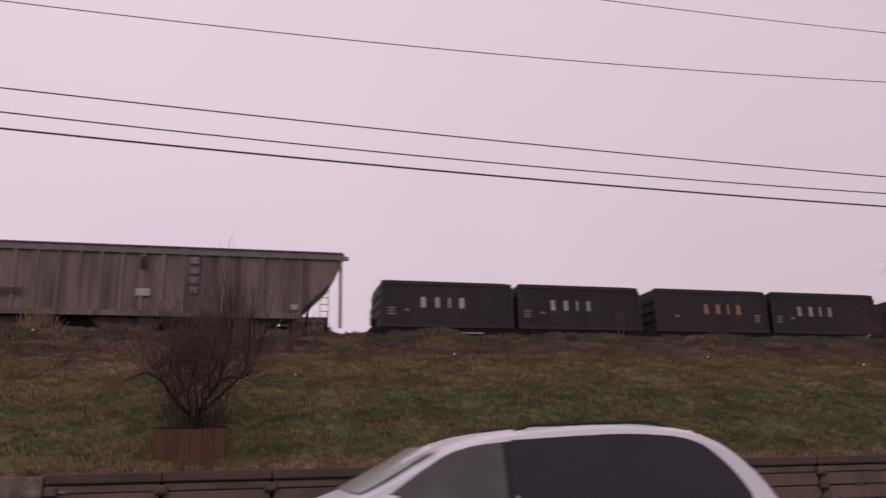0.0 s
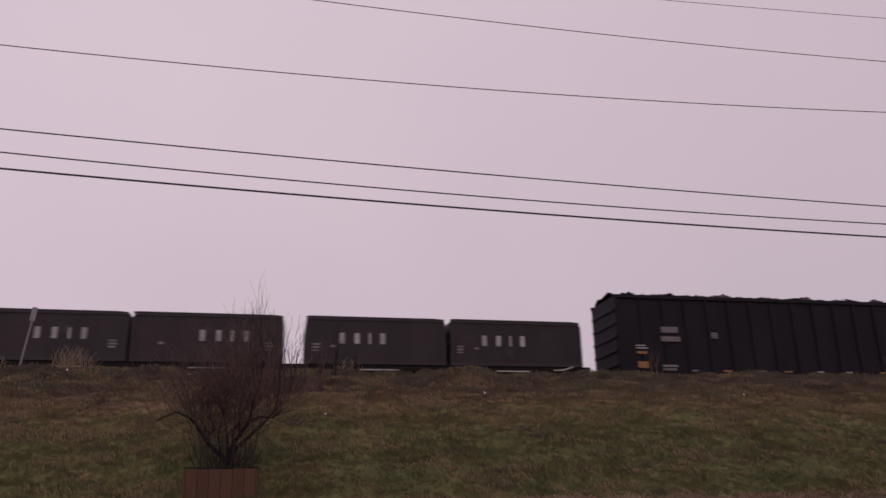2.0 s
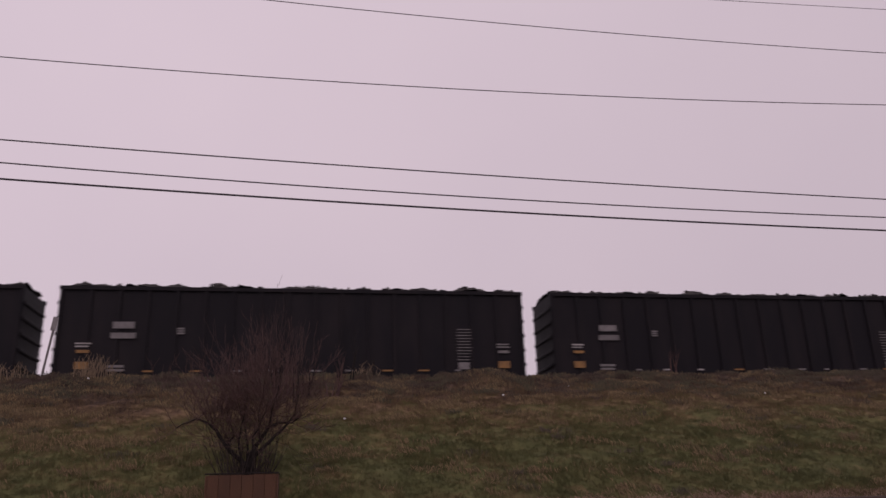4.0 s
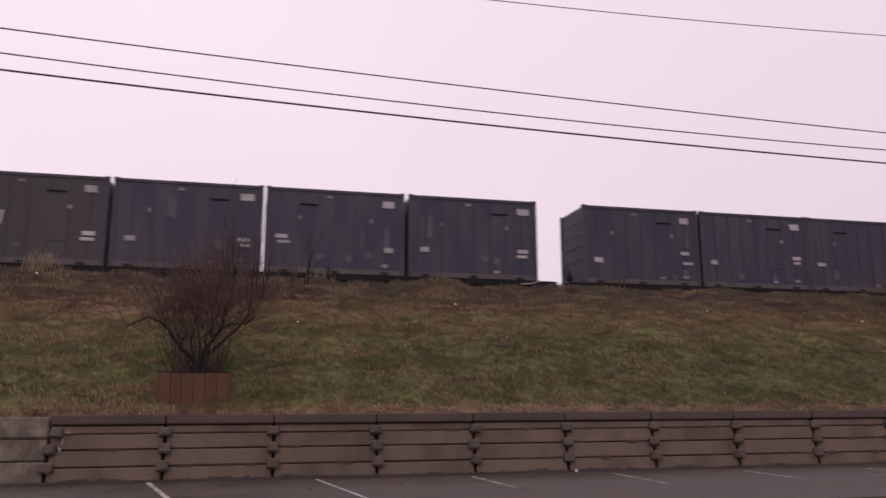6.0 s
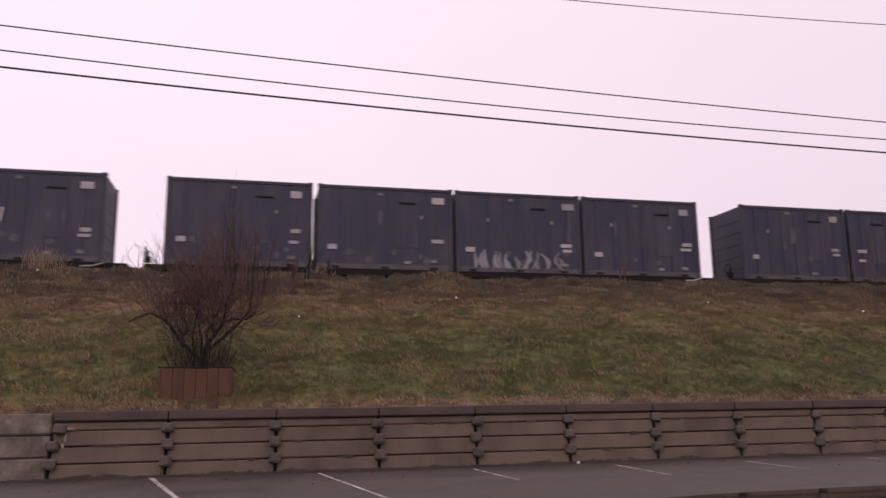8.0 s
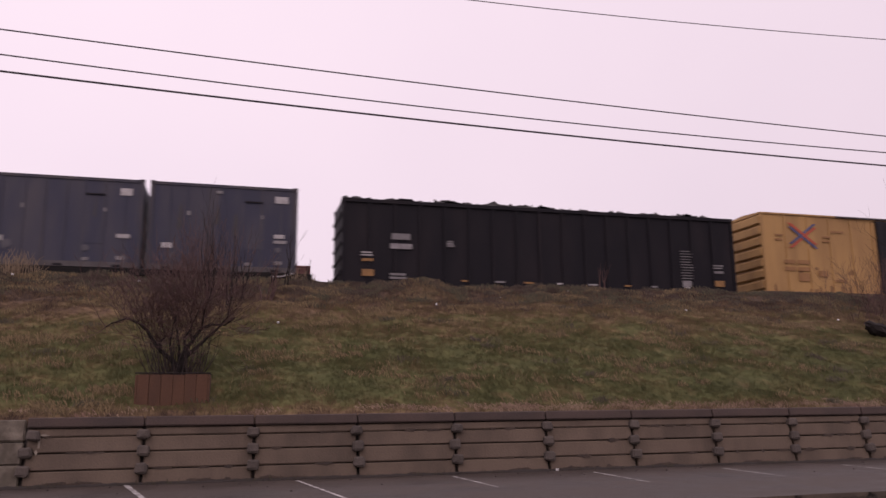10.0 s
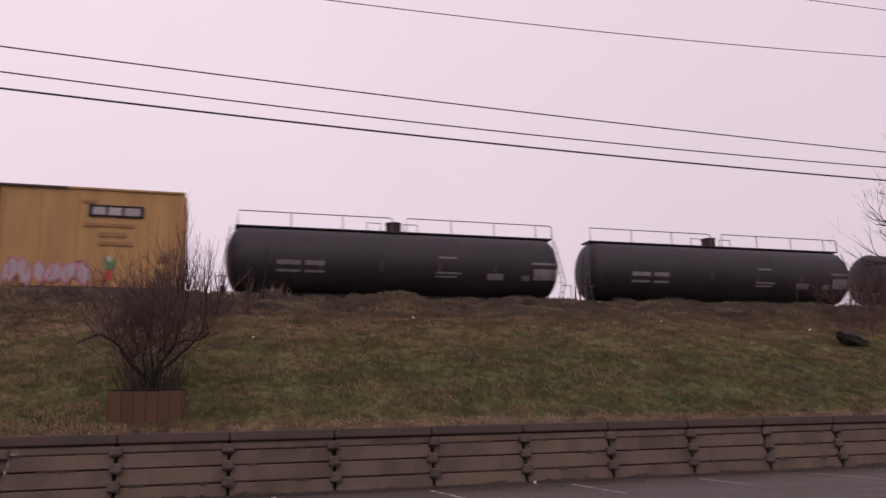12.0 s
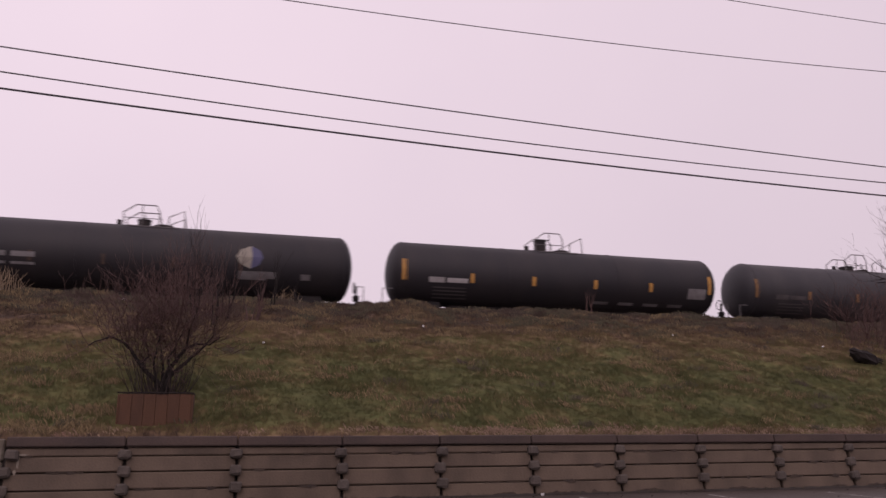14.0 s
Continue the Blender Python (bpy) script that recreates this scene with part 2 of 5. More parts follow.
BROWN_TEXT = mat("brown_marking", (0.29, 0.145, 0.055), 0.65, amount=0.4, scale=3)
PINK = mat("pink_spray", (0.38, 0.15, 0.17), 0.6, spots=(0.34, 0.22, 0.27), amount=0.6, scale=2.5)
WHITE_SPRAY = mat("white_spray", (0.25, 0.24, 0.26), 0.6, spots=(0.16, 0.15, 0.17), amount=0.6, scale=2.5)
GREEN_SPRAY = mat("green_spray", (0.10, 0.24, 0.09), 0.6, amount=0.4, scale=3)
TANK = mat("black_tank_paint", (0.019, 0.017, 0.020), 0.6, 0.05, spots=(0.032, 0.026, 0.026), amount=0.6, scale=0.7, fine=0.10, streak=2)
TANK_WORN = mat("worn_tank_paint", (0.032, 0.030, 0.034), 0.55, 0.05, spots=(0.052, 0.047, 0.048), amount=0.7, scale=0.6, fine=0.12, streak=2)
RAIL_STEEL = mat("handrail_steel", (0.15, 0.14, 0.14), 0.55, 0.5, amount=0.4)
HOPPER = mat("weathered_grey_hopper", (0.175, 0.138, 0.120), 0.75, spots=(0.058, 0.038, 0.031), amount=0.95, scale=2.2, fine=0.16, streak=9, bump=0.15)
WHITE_CAR = mat("white_car_paint", (0.62, 0.63, 0.65), 0.28, amount=0.1, spots=(0.5, 0.5, 0.5), fine=0.02, bump=0.0, spec=0.6)
BLUE_CAR = mat("dark_blue_car_paint", (0.007, 0.006, 0.018), 0.45, amount=0.2, fine=0.02, bump=0.0, spec=0.03)
TINTED = mat("tinted_glass", (0.014, 0.013, 0.019), 0.14, amount=0.4, fine=0.02, bump=0.0, spec=0.36)
CLEAR = mat("car_glass", (0.055, 0.056, 0.058), 0.12, spots=(0.085, 0.08, 0.08), amount=0.8, scale=4, fine=0.02, bump=0.0, spec=0.5)
# the sky's reflection is put into this opaque pale base colour
SCREEN = mat("windscreen_sky_sheen", (0.50, 0.53, 0.52), 0.08, amount=0.2, fine=0.02, bump=0.0, spec=1.0)
RUBBER = mat("black_rubber", (0.015, 0.015, 0.016), 0.8, amount=0.3)
CHROME = mat("alloy", (0.5, 0.5, 0.52), 0.3, 0.9, amount=0.2)
RED_LENS = mat("red_lens", (0.5, 0.02, 0.02), 0.2, amount=0.1)
RED_LENS.node_tree.nodes["Principled BSDF"].inputs["Emission Color"].default_value = (1.0, 0.05, 0.04, 1)
RED_LENS.node_tree.nodes["Principled BSDF"].inputs["Emission Strength"].default_value = 1.2
TAIL_LENS = mat("dark_red_lens", (0.16, 0.012, 0.012), 0.2, amount=0.1)
DRY_TUFT = mat("matted_dry_grass", (0.158, 0.110, 0.053), 0.95, spots=(0.098, 0.072, 0.036), amount=0.7, scale=1.3, fine=0.2, blades=0.35)
DARK_TUFT = mat("dark_wet_growth", (0.066, 0.058, 0.032), 0.95, spots=(0.066, 0.044, 0.034), amount=0.9, scale=0.7, fine=0.2, blades=0.4)
PALE_STRAW = mat("pale_dead_grass", (0.215, 0.147, 0.096), 0.95, spots=(0.150, 0.086, 0.060), amount=0.9, scale=1.1, fine=0.2, blades=0.35)
DECK = mat("black_deck_steel", (0.009, 0.008, 0.008), 0.8, spots=(0.018, 0.014, 0.012), amount=0.5, scale=2, fine=0.2, spec=0.2)
HOPPER_RIB = mat("pale_hopper_rib", (0.215, 0.178, 0.160), 0.75, spots=(0.085, 0.058, 0.048), amount=0.9, scale=1.6, fine=0.16, streak=7)
DULL_AMBER = mat("dull_amber_marking", (0.30, 0.155, 0.050), 0.65, spots=(0.16, 0.085, 0.04), amount=0.6, scale=4, fine=0.15)
LILAC = mat("pale_lilac_spray", (0.33, 0.285, 0.32), 0.6, spots=(0.40, 0.31, 0.27), amount=0.5, scale=2)
STAIN = mat("rust_stain", (0.20, 0.105, 0.045), 0.75, spots=(0.28, 0.15, 0.055), amount=0.7, scale=5, fine=0.2)
SHED = mat("dull_red_sheet_metal", (0.25, 0.115, 0.10), 0.8, spots=(0.12, 0.06, 0.052), amount=0.7, scale=0.8, fine=0.12, streak=3)
CREAM = mat("cream_patch", (0.30, 0.27, 0.22), 0.6, spots=(0.16, 0.14, 0.12), amount=0.6, scale=2)
LITTER = mat("white_litter", (0.7, 0.7, 0.68), 0.6, amount=0.2)


# ---- building blocks ----
def box(bm, x0, x1, y0, y1, z0, z1):
    v = [bm.verts.new((x, y, z)) for z in (z0, z1) for y in (y0, y1) for x in (x0, x1)]
    for f in ((0, 2, 3, 1), (4, 5, 7, 6), (0, 1, 5, 4), (2, 6, 7, 3), (0, 4, 6, 2), (1, 3, 7, 5)):
        bm.faces.new([v[i] for i in f])
    return bm


def soft_box(bm, x0, x1, y0, y1, z0, z1, r=0.02, rough=0.0):
    """A box with chamfered edges, and corners moved at random by rough."""
    tmp = bmesh.new()
    box(tmp, x0, x1, y0, y1, z0, z1)
    bmesh.ops.bevel(tmp, geom=tmp.edges[:], offset=r, segments=1, affect="EDGES")
    for v in tmp.verts:
        v.co += Vector((random.uniform(-rough, rough), random.uniform(-rough, rough), random.uniform(-rough, rough)))
    add_mesh(bm, tmp)
    return bm


def add_mesh(bm, tmp):
    new_verts = {v: bm.verts.new(v.co) for v in tmp.verts}
    for f in tmp.faces:
        bm.faces.new([new_verts[v] for v in f.verts])
    tmp.free()


def tube(bm, points, radii, n=6, cap=True):
    """A tube of n sides along points with a radius at each."""
    rings, count = [], len(points)
    pts = [Vector(p) for p in points]
    for i, p in enumerate(pts):
        d = (pts[min(i + 1, count - 1)] - pts[max(i - 1, 0)]).normalized()
        a = d.orthogonal().normalized()
        if rings and abs(d.dot(last)) < 0.98:
            a = (last - d * last.dot(d)).normalized()
        last = a
        b = d.cross(a)
        r = radii if isinstance(radii, (int, float)) else radii[i]
        rings.append([bm.verts.new(p + (a * math.cos(k * math.tau / n) + b * math.sin(k * math.tau / n)) * r) for k in range(n)])
    for r0, r1 in zip(rings, rings[1:]):
        for k in range(n):
            bm.faces.new((r0[k], r0[(k + 1) % n], r1[(k + 1) % n], r1[k]))
    if cap:
        bm.faces.new(rings[0][::-1])
        bm.faces.new(rings[-1])
    return bm


def prism(bm, outline, y0, y1):
    """An outline of (x, z) drawn out from y0 to y1."""
    a, b = [bm.verts.new((x, y0, z)) for x, z in outline], [bm.verts.new((x, y1, z)) for x, z in outline]
    bm.faces.new(a)
    bm.faces.new(b[::-1])
    for i in range(len(a)):
        j = (i + 1) % len(a)
        bm.faces.new((a[i], b[i], b[j], a[j]))
    return bm


def part(name, bm, material, parent=None, label="", smooth=False):
    me = bpy.data.meshes.new(name)
    bmesh.ops.recalc_face_normals(bm, faces=bm.faces[:])
    bm.to_mesh(me)
    bm.free()
    if smooth:
        me.shade_smooth()
    me.materials.append(material)
    ob = new(name, me)
    if parent:
        ob.parent = parent
    if label:
        tagged(ob, label)
    return ob


def thing(name, label, category, m=None, group="", kind=""):
    ob = tagged(new(name), label, category, group, kind)
    if m:
        ob.matrix_world = m
    return ob


def B():
    return bmesh.new()


# ---- ground, road, retaining wall ----
RAIL_Z, TRACK_Y = 5.8, 35.15


def smooth(a, b, x):
    u = min(max((x - a) / (b - a), 0.0), 1.0)
    return u * u * (3 - 2 * u)


def bank(x, y):
    """Height of the ground: asphalt level, the bank behind the wall, the level top with the track, and fields beyond."""
    if y <= 16.4:
        return -0.06
    if y >= 29:
        z = 5.66 - 0.15 * smooth(29.0, 32.0, y)
        z -= 5.6 * smooth(41.0, 58.0, y)
    else:
        u = (y - 16.3) / 11.9
        z = 1.14 + 4.52 * min(u, 1.0) + 0.18 * math.sin(math.pi * min(u, 1.0))
    z += (0.05 + 0.005 * min(max(x - 4, 0), 30)) * smooth(22.0, 28.0, y) * (1 - smooth(30.0, 33.0, y))
    rough = smooth(16.3, 17.2, y) * (1 - smooth(31.0, 33.0, y))
    top = smooth(24.0, 28.0, y) * (1 - 0.6 * smooth(8.0, 13.0, x))     # the brow runs smoother towards the east
    if rough > 0:
        z += rough * (0.07 * noise.noise((x * 0.45, y * 0.45, 3.0)) + (0.07 + 0.13 * top) * noise.noise((x * 1.1, y * 1.3, 9.0))
                      + (0.05 + 0.06 * top) * noise.noise((x * 2.3, y * 2.3, 5.0)))
    z += 0.26 * math.exp(-((x - 6.7) / 0.85) ** 2 - ((y - 27.3) / 0.9) ** 2)     # a grassed hump on the brow
    return z


def lines(a, b, step, far):
    mid = [a + i * step for i in range(int((b - a) / step) + 1)]
    return [a - f for f in reversed(far)] + mid + [mid[-1] + f for f in far]


def make_ground():
    xs = lines(-34.0, 66.0, 0.25, (4, 12, 30, 80, 200, 600, 1600))
    ys = [-1600, -500, -150, -60, -20, 0, 10, 16.3, 16.4, 16.44] + [16.55 + 0.18 * i for i in range(78)] + [31, 32, 33, 35, 37, 39, 41, 44, 48, 53, 58, 80, 150, 400, 1000, 2500]
    verts = [(x, y, bank(x, y)) for y in ys for x in xs]
    w = len(xs)
    faces = [(j * w + i, j * w + i + 1, (j + 1) * w + i + 1, (j + 1) * w + i) for j in range(len(ys) - 1) for i in range(w - 1)]
    me = bpy.data.meshes.new("ground")
    me.from_pydata(verts, [], faces)
    me.shade_smooth()
    me.materials.append(TURF)
    tagged(new("ground", me), "rough winter turf bank, green below and brown towards the top", "ground", kind="structure")


make_ground()

road = part("road", box(B(), -400, 400, -60, 16.22, -0.3, 0.0), ASPHALT)
tagged(road, "damp grey asphalt road and parking strip", "road", kind="structure")


def stripe(x, y, lean, length, half):
    """A worn line from the wall towards the road, thinning out as it goes."""
    bm = B()
    steps = int(length / 0.06)
    for i in range(steps):
        d = 0.06 * i
        if 0.62 + 0.7 * noise.noise((x, d * 1.7, 1.0)) + random.uniform(-0.08, 0.08) < smooth(0.35, 1.3, i / steps):
            continue
        w = half * (0.9 + 0.25 * noise.noise((x, d * 5.0, 4.0))) * (1 - 0.35 * i / steps)
        cx = x + lean * d
        v = [bm.verts.new((cx + a + lean * b, y - d - b, 0.005)) for a, b in ((-w, 0), (w, 0), (w, 0.06), (-w, 0.06))]
        bm.faces.new(v)
    tagged(part("parking_line", bm, PAINT_LINE), "worn white painted parking line on asphalt", "parking line", "parking lines", "structure")


for k in range(-3, 8):
    stripe(-1.78 + 3.10 * k - 0.026 * k * k, 15.97 - 0.19 * max(k, 0), max(0.225 - 0.07 * max(k, 0), 0.0), (6.6, 6.0, 2.6, 2.4, 2.2)[min(max(k, 0), 4)], 0.056 if k < 1 else 0.036)


def puddle():
    """A long flat pool in the gutter, with a wavering far edge."""
    bm = B()
    far, near = [], []
    for i in range(90):
        x = -3 + i * 0.4
        far.append(bm.verts.new((x, 10.62 + 0.10 * noise.noise((x * 0.5, 2, 0)) - 0.42 * (1 - smooth(3.5, 7.5, x)), 0.006)))
        near.append(bm.verts.new((x, 8.92 + 0.06 * noise.noise((x * 0.4, 7, 0)), 0.006)))
    for i in range(89):
        bm.faces.new((near[i], near[i + 1], far[i + 1], far[i]))
    tagged(part("puddle", bm, WATER), "long still puddle in the gutter mirroring the wall", "puddle", kind="structure")


puddle()

WALL = thing("wall_retaining", "brown concrete crib wall with stacked planks and protruding tie ends", "retaining wall", pose(0, 16.1, 0, -10.8, 0, -0.41), kind="structure")
PITCH, FIRST = 2.04, -3.60
part("backing", box(B(), FIRST - 0.6, 60, 0.105, 0.3, -0.2, 1.1), SOIL, WALL, "dark packed soil behind the planks")
part("block_backing", box(B(), -30, FIRST - 0.62, 0.14, 0.4, -0.2, 1.2), SOIL, WALL)
COURSES = ((0.905, 1.05), (0.615, 0.885), (0.297, 0.595), (0.0, 0.275))
plank_meshes = []
for z0, z1 in COURSES:
    for variant in range(2):
        bm = soft_box(B(), 0.03, PITCH - 0.03, 0.0, 0.12, z0, z1, 0.018, 0.004)
        ob = part("plank", bm, CONCRETE)
        plank_meshes.append(ob.data)
        bpy.data.objects.remove(ob)
tie_meshes = []
for z0, z1 in ((0.825, 1.005), (0.505, 0.695), (0.19, 0.385)):
    for variant in range(3):
        ob = part("tie_end", soft_box(B(), -0.11, 0.11, -0.13, 0.1, z0, z1, 0.035, 0.012), TIE)
        tie_meshes.append(ob.data)
        bpy.data.objects.remove(ob)
cap_ob = part("cap_stone", soft_box(B(), 0.008, PITCH - 0.008, -0.06, 0.34, 1.06, 1.25, 0.022, 0.004), CAP)
cap_mesh = cap_ob.data
bpy.data.objects.remove(cap_ob)
for k in range(30):
    x = FIRST + PITCH * k
    for c in range(4):
        ob = new("plank", plank_meshes[c * 2 + random.randrange(2)])
        ob.parent, ob.location = WALL, (x, random.uniform(0, 0.012), 0)
    for c in range(3):
        ob = new("tie_end", tie_meshes[c * 3 + random.randrange(3)])
        ob.parent, ob.location = WALL, (x + (0.10 if k == 0 else 0) + random.uniform(-0.015, 0.015) - (0.03 * c if k == 0 else 0), random.uniform(-0.02, 0.02), random.uniform(-0.01, 0.01))
        ob.rotation_euler = (0, random.uniform(-0.05, 0.05), 0)
    ob = new("cap_stone", cap_mesh)
    ob.parent, ob.location = WALL, (x, random.uniform(-0.006, 0.006), random.uniform(-0.005, 0.005))
for k in range(8):
    for c, (z0, z1) in enumerate(((0.0, 0.40), (0.41, 0.82), (0.83, 1.24))):
        shift = 0.35 if c == 1 else 0.0
        x1 = FIRST - 0.03 - 1.75 * k - (0 if k == 0 else shift)
        x0 = FIRST - 0.03 - 1.75 * (k + 1) + 0.02 - shift
        part("stone_block", soft_box(B(), x0, x1, 0.0 + 0.015 * c, 0.45, z0, z1, 0.03, 0.008), BLOCK, WALL, "weathered pale concrete block" if k == 0 else "")

LIME = mat("pale_lime_stain", (0.23, 0.195, 0.155), 0.9, spots=(0.14, 0.115, 0.09), amount=0.8, scale=6, fine=0.15)
rnd_lime = random.Random(18)
for cx, cz, w, tall in ((0.24, 0.80, 0.025, 0.13), (0.30, 0.93, 0.10, 0.02), (0.20, 0.62, 0.03, 0.05)):
    # lime bled out of the joints at the wall's end
    bm = B()
    bm.faces.new([bm.verts.new((FIRST + cx + w * rnd_lime.uniform(0.6, 1.2) * math.cos(i * math.tau / 11), -0.0045, cz + tall * rnd_lime.uniform(0.6, 1.2) * math.sin(i * math.tau / 11))) for i in range(11)])
    part("lime_stain", bm, LIME, WALL)

rnd_dirt = random.Random(8)
for k in range(150):
    # chipped, dirt-filled spots along the joints between planks
    cx, cz = FIRST + rnd_dirt.uniform(0.3, 26), rnd_dirt.choice((0.895, 0.605, 0.286, 0.286, 0.03, 0.03, 0.03))
    if abs((cx - FIRST + PITCH / 2) % PITCH - PITCH / 2) < 0.3:
        continue
    half, tall = rnd_dirt.uniform(0.05, 0.24), rnd_dirt.uniform(0.012, 0.045)
    if cz < 0.1:
        half, tall = half * 1.6, tall * 1.9
    bm, ring = B(), []
    for i in range(14):
        a = math.tau * i / 14
        q = rnd_dirt.uniform(0.5, 1.15)
        ring.append(bm.verts.new((cx + half * q * math.cos(a), -0.0035 - 0.00004 * k, cz + rnd_dirt.uniform(-0.004, 0.004) + tall * q * math.sin(a))))
    bm.faces.new(ring)
    part("chipped_spot", bm, CHIP, WALL)


# ---- track ----
def make_track():
    bm = B()
    prism(bm, [(-2.6, -0.45), (-1.7, -0.16), (1.7, -0.16), (2.6, -0.45)], -150, 190)
    ob = part("ballast", bm, GRAVEL)
    ob.matrix_world = pose(0, TRACK_Y, RAIL_Z, 0, 0, -90)
    tagged(ob, "grey crushed stone ballast under the railway track", "ballast", kind="structure")
    for side in (-0.75, 0.75):
        bm = B()
        prism(bm, [(-0.07, -0.16), (0.07, -0.16), (0.02, -0.12), (0.02, -0.04), (0.035, -0.035), (0.035, 0), (-0.035, 0), (-0.035, -0.035), (-0.02, -0.04), (-0.02, -0.12)], -150, 190)
        ob = part("rail", bm, RUST)
        ob.matrix_world = pose(0, TRACK_Y + side, RAIL_Z, 0, 0, -90)
        tagged(ob, "brown steel rail on ballast", "rail", "rails", "structure")


make_track()


# ---- overhead cables ----
def cable(a, b, c, r, low):
    """A sagging cable at y = 14: z = a + b x + c x x."""
    bm = B()
    pts = [(x, 14.0, a + b * x + c * x * x) for x in range(-22, 45, 1)]
    tube(bm, pts, r, 5)
    tagged(part("overhead_cable", bm, WIRE, smooth=True), "thick black sagging telephone cable" if low else "thin dark sagging power line", "cable", "overhead cables")


for a, b, c, r, low in ((6.881, -0.0326, 0.0010, 0.019, True), (7.161, -0.0359, 0.0014, 0.0135, True), (7.638, -0.0329, 0.0008, 0.0135, True),
                        (9.417, -0.0063, 0.0020, 0.010, False), (11.155, -0.0327, 0.0018, 0.009, False), (11.95, 0.008, 0.0010, 0.0065, False), (12.55, 0.02, 0.0010, 0.0065, False)):
    cable(a, b, c, r, low)


def utility_pole(x):
    ob = thing("utility_pole", "weathered brown wooden utility pole carrying cables", "utility pole", pose(x, 14.25, 0), "utility poles")
    part("pole", tube(B(), [(0, 0, -0.3), (0, 0, 14.5)], (0.17, 0.11), 12), BARK, ob)
    part("crossarm", box(B(), -0.06, 0.06, -0.9, 0.9, 12.6, 12.75), BARK, ob)


utility_pole(-22.0)
utility_pole(44.0)


# ---- train ----
MOVERS = []     # thing, its place along the train at 7 s, height over the rail, sideways shift


def ride(ob, s, z=0.0, y=0.0):
    MOVERS.append((ob, s, z, y))
    return ob


def mark(parent, x, z, w, h, material, y=-1.5, label="", name="marking"):
    """A flat painted patch on the near side, a few millimetres proud."""
    return part(name, box(B(), x, x + w, y - 0.006, y + 0.002, z, z + h), material, parent, label)


def bars(parent, x, z, w, rows, h, material, y=-1.5, gap=0.06):
    for i in range(rows):
        mark(parent, x + random.uniform(0, 0.05) * w, z + i * (h + gap), w * random.uniform(0.75, 1.0), h, material, y)


def bogie(parent, x):
    side = B()
    for sy in (-1.0, 0.9):
        prism(side, [(x - 1.15, 0.42), (x - 0.95, 0.62), (x - 0.45, 0.72), (x + 0.45, 0.72), (x + 0.95, 0.62), (x + 1.15, 0.42), (x + 0.9, 0.36), (x + 0.35, 0.22), (x - 0.35, 0.22), (x - 0.9, 0.36)], sy, sy + 0.1)
    box(side, x - 0.25, x + 0.25, -0.95, 0.95, 0.35, 0.6)
    part("bogie_frame", side, DARK, parent)
    for dx in (-0.86, 0.86):
        wheels = B()
        for sy in (-0.8, 0.66):
            tube(wheels, [(x + dx, sy, 0.46), (x + dx, sy + 0.14, 0.46)], 0.46, 20)
        tube(wheels, [(x + dx, -0.8, 0.46), (x + dx, 0.8, 0.46)], 0.08, 8)
        part("wheelset", wheels, RUST, parent)


def couplers(parent, length):
    for x0, x1, k in ((-0.75, 0.3, -1), (length - 0.3, length + 0.75, 1)):
        bm = box(B(), x0, x1, -0.09, 0.09, 0.72, 0.92)
        e = x0 if k < 0 else x1
        soft_box(bm, e - 0.16, e + 0.16, -0.17, 0.17, 0.66, 0.98, 0.03)
        part("coupler", bm, RUST, parent)


def brake_stand(parent, x, z=1.1, tall=0.6):
    """A hand brake at a car's end: post, gear box and wheel."""
    bm = box(B(), x - 0.04, x + 0.04, -1.15, -1.07, z, z + tall)
    soft_box(bm, x - 0.13, x + 0.13, -1.2, -1.0, z + 0.1, z + 0.36, 0.02)
    part("brake_stand", bm, DECK, parent)
    rim = [(x - 0.1, -1.1 + 0.24 * math.cos(a * math.tau / 14), z + tall - 0.05 + 0.24 * math.sin(a * math.tau / 14)) for a in range(15)]
    part("brake_wheel", tube(B(), rim, 0.022, 5, cap=False), DECK, parent)


def flat_car(s, length, tubs):
    ob = thing("flat_car", "long low black flat car carrying open tubs on the track" if tubs else "long low black flat car carrying tall containers on the track", "flat car", group="train")
    bm = box(B(), 0, length, -1.42, 1.42, 1.0, 1.1)
    box(bm, 0, length, -1.42, -1.30, 0.84, 1.0)
    box(bm, 0, length, 1.30, 1.42, 0.84, 1.0)
    box(bm, 0.3, length - 0.3, -0.35, 0.35, 0.62, 0.98)
    for i in range(int(length / 1.5)):
        box(bm, 0.4 + i * 1.5, 0.5 + i * 1.5, -1.3, 1.3, 0.86, 0.98)
    part("deck", bm, DECK, ob)
    for x in (2.2, length - 2.2):
        bogie(ob, x)
    brake_stand(ob, 0.12)
    # pale grab bar bent up towards the right-hand end, and worn pale edging on the side sill
    part("grab_bar", tube(B(), [(length - 1.75, -1.47, 0.93), (length - 1.3, -1.48, 0.95), (length - 0.85, -1.48, 1.1)], 0.034, 6), PALE, ob, "pale bent grab bar")
    if tubs:
        rnd = random.Random(int(s * 7))
        for i in range(4):
            x0 = 0.8 + i * (length - 1.2) / 4 + rnd.uniform(1.6, 2.6)
            part("edge_strip", box(B(), x0, x0 + rnd.uniform(1.4, 2.7), -1.432, -1.421, 0.85, 0.91), PALE, ob, "worn white edging")
    couplers(ob, length)
    return ride(ob, s)


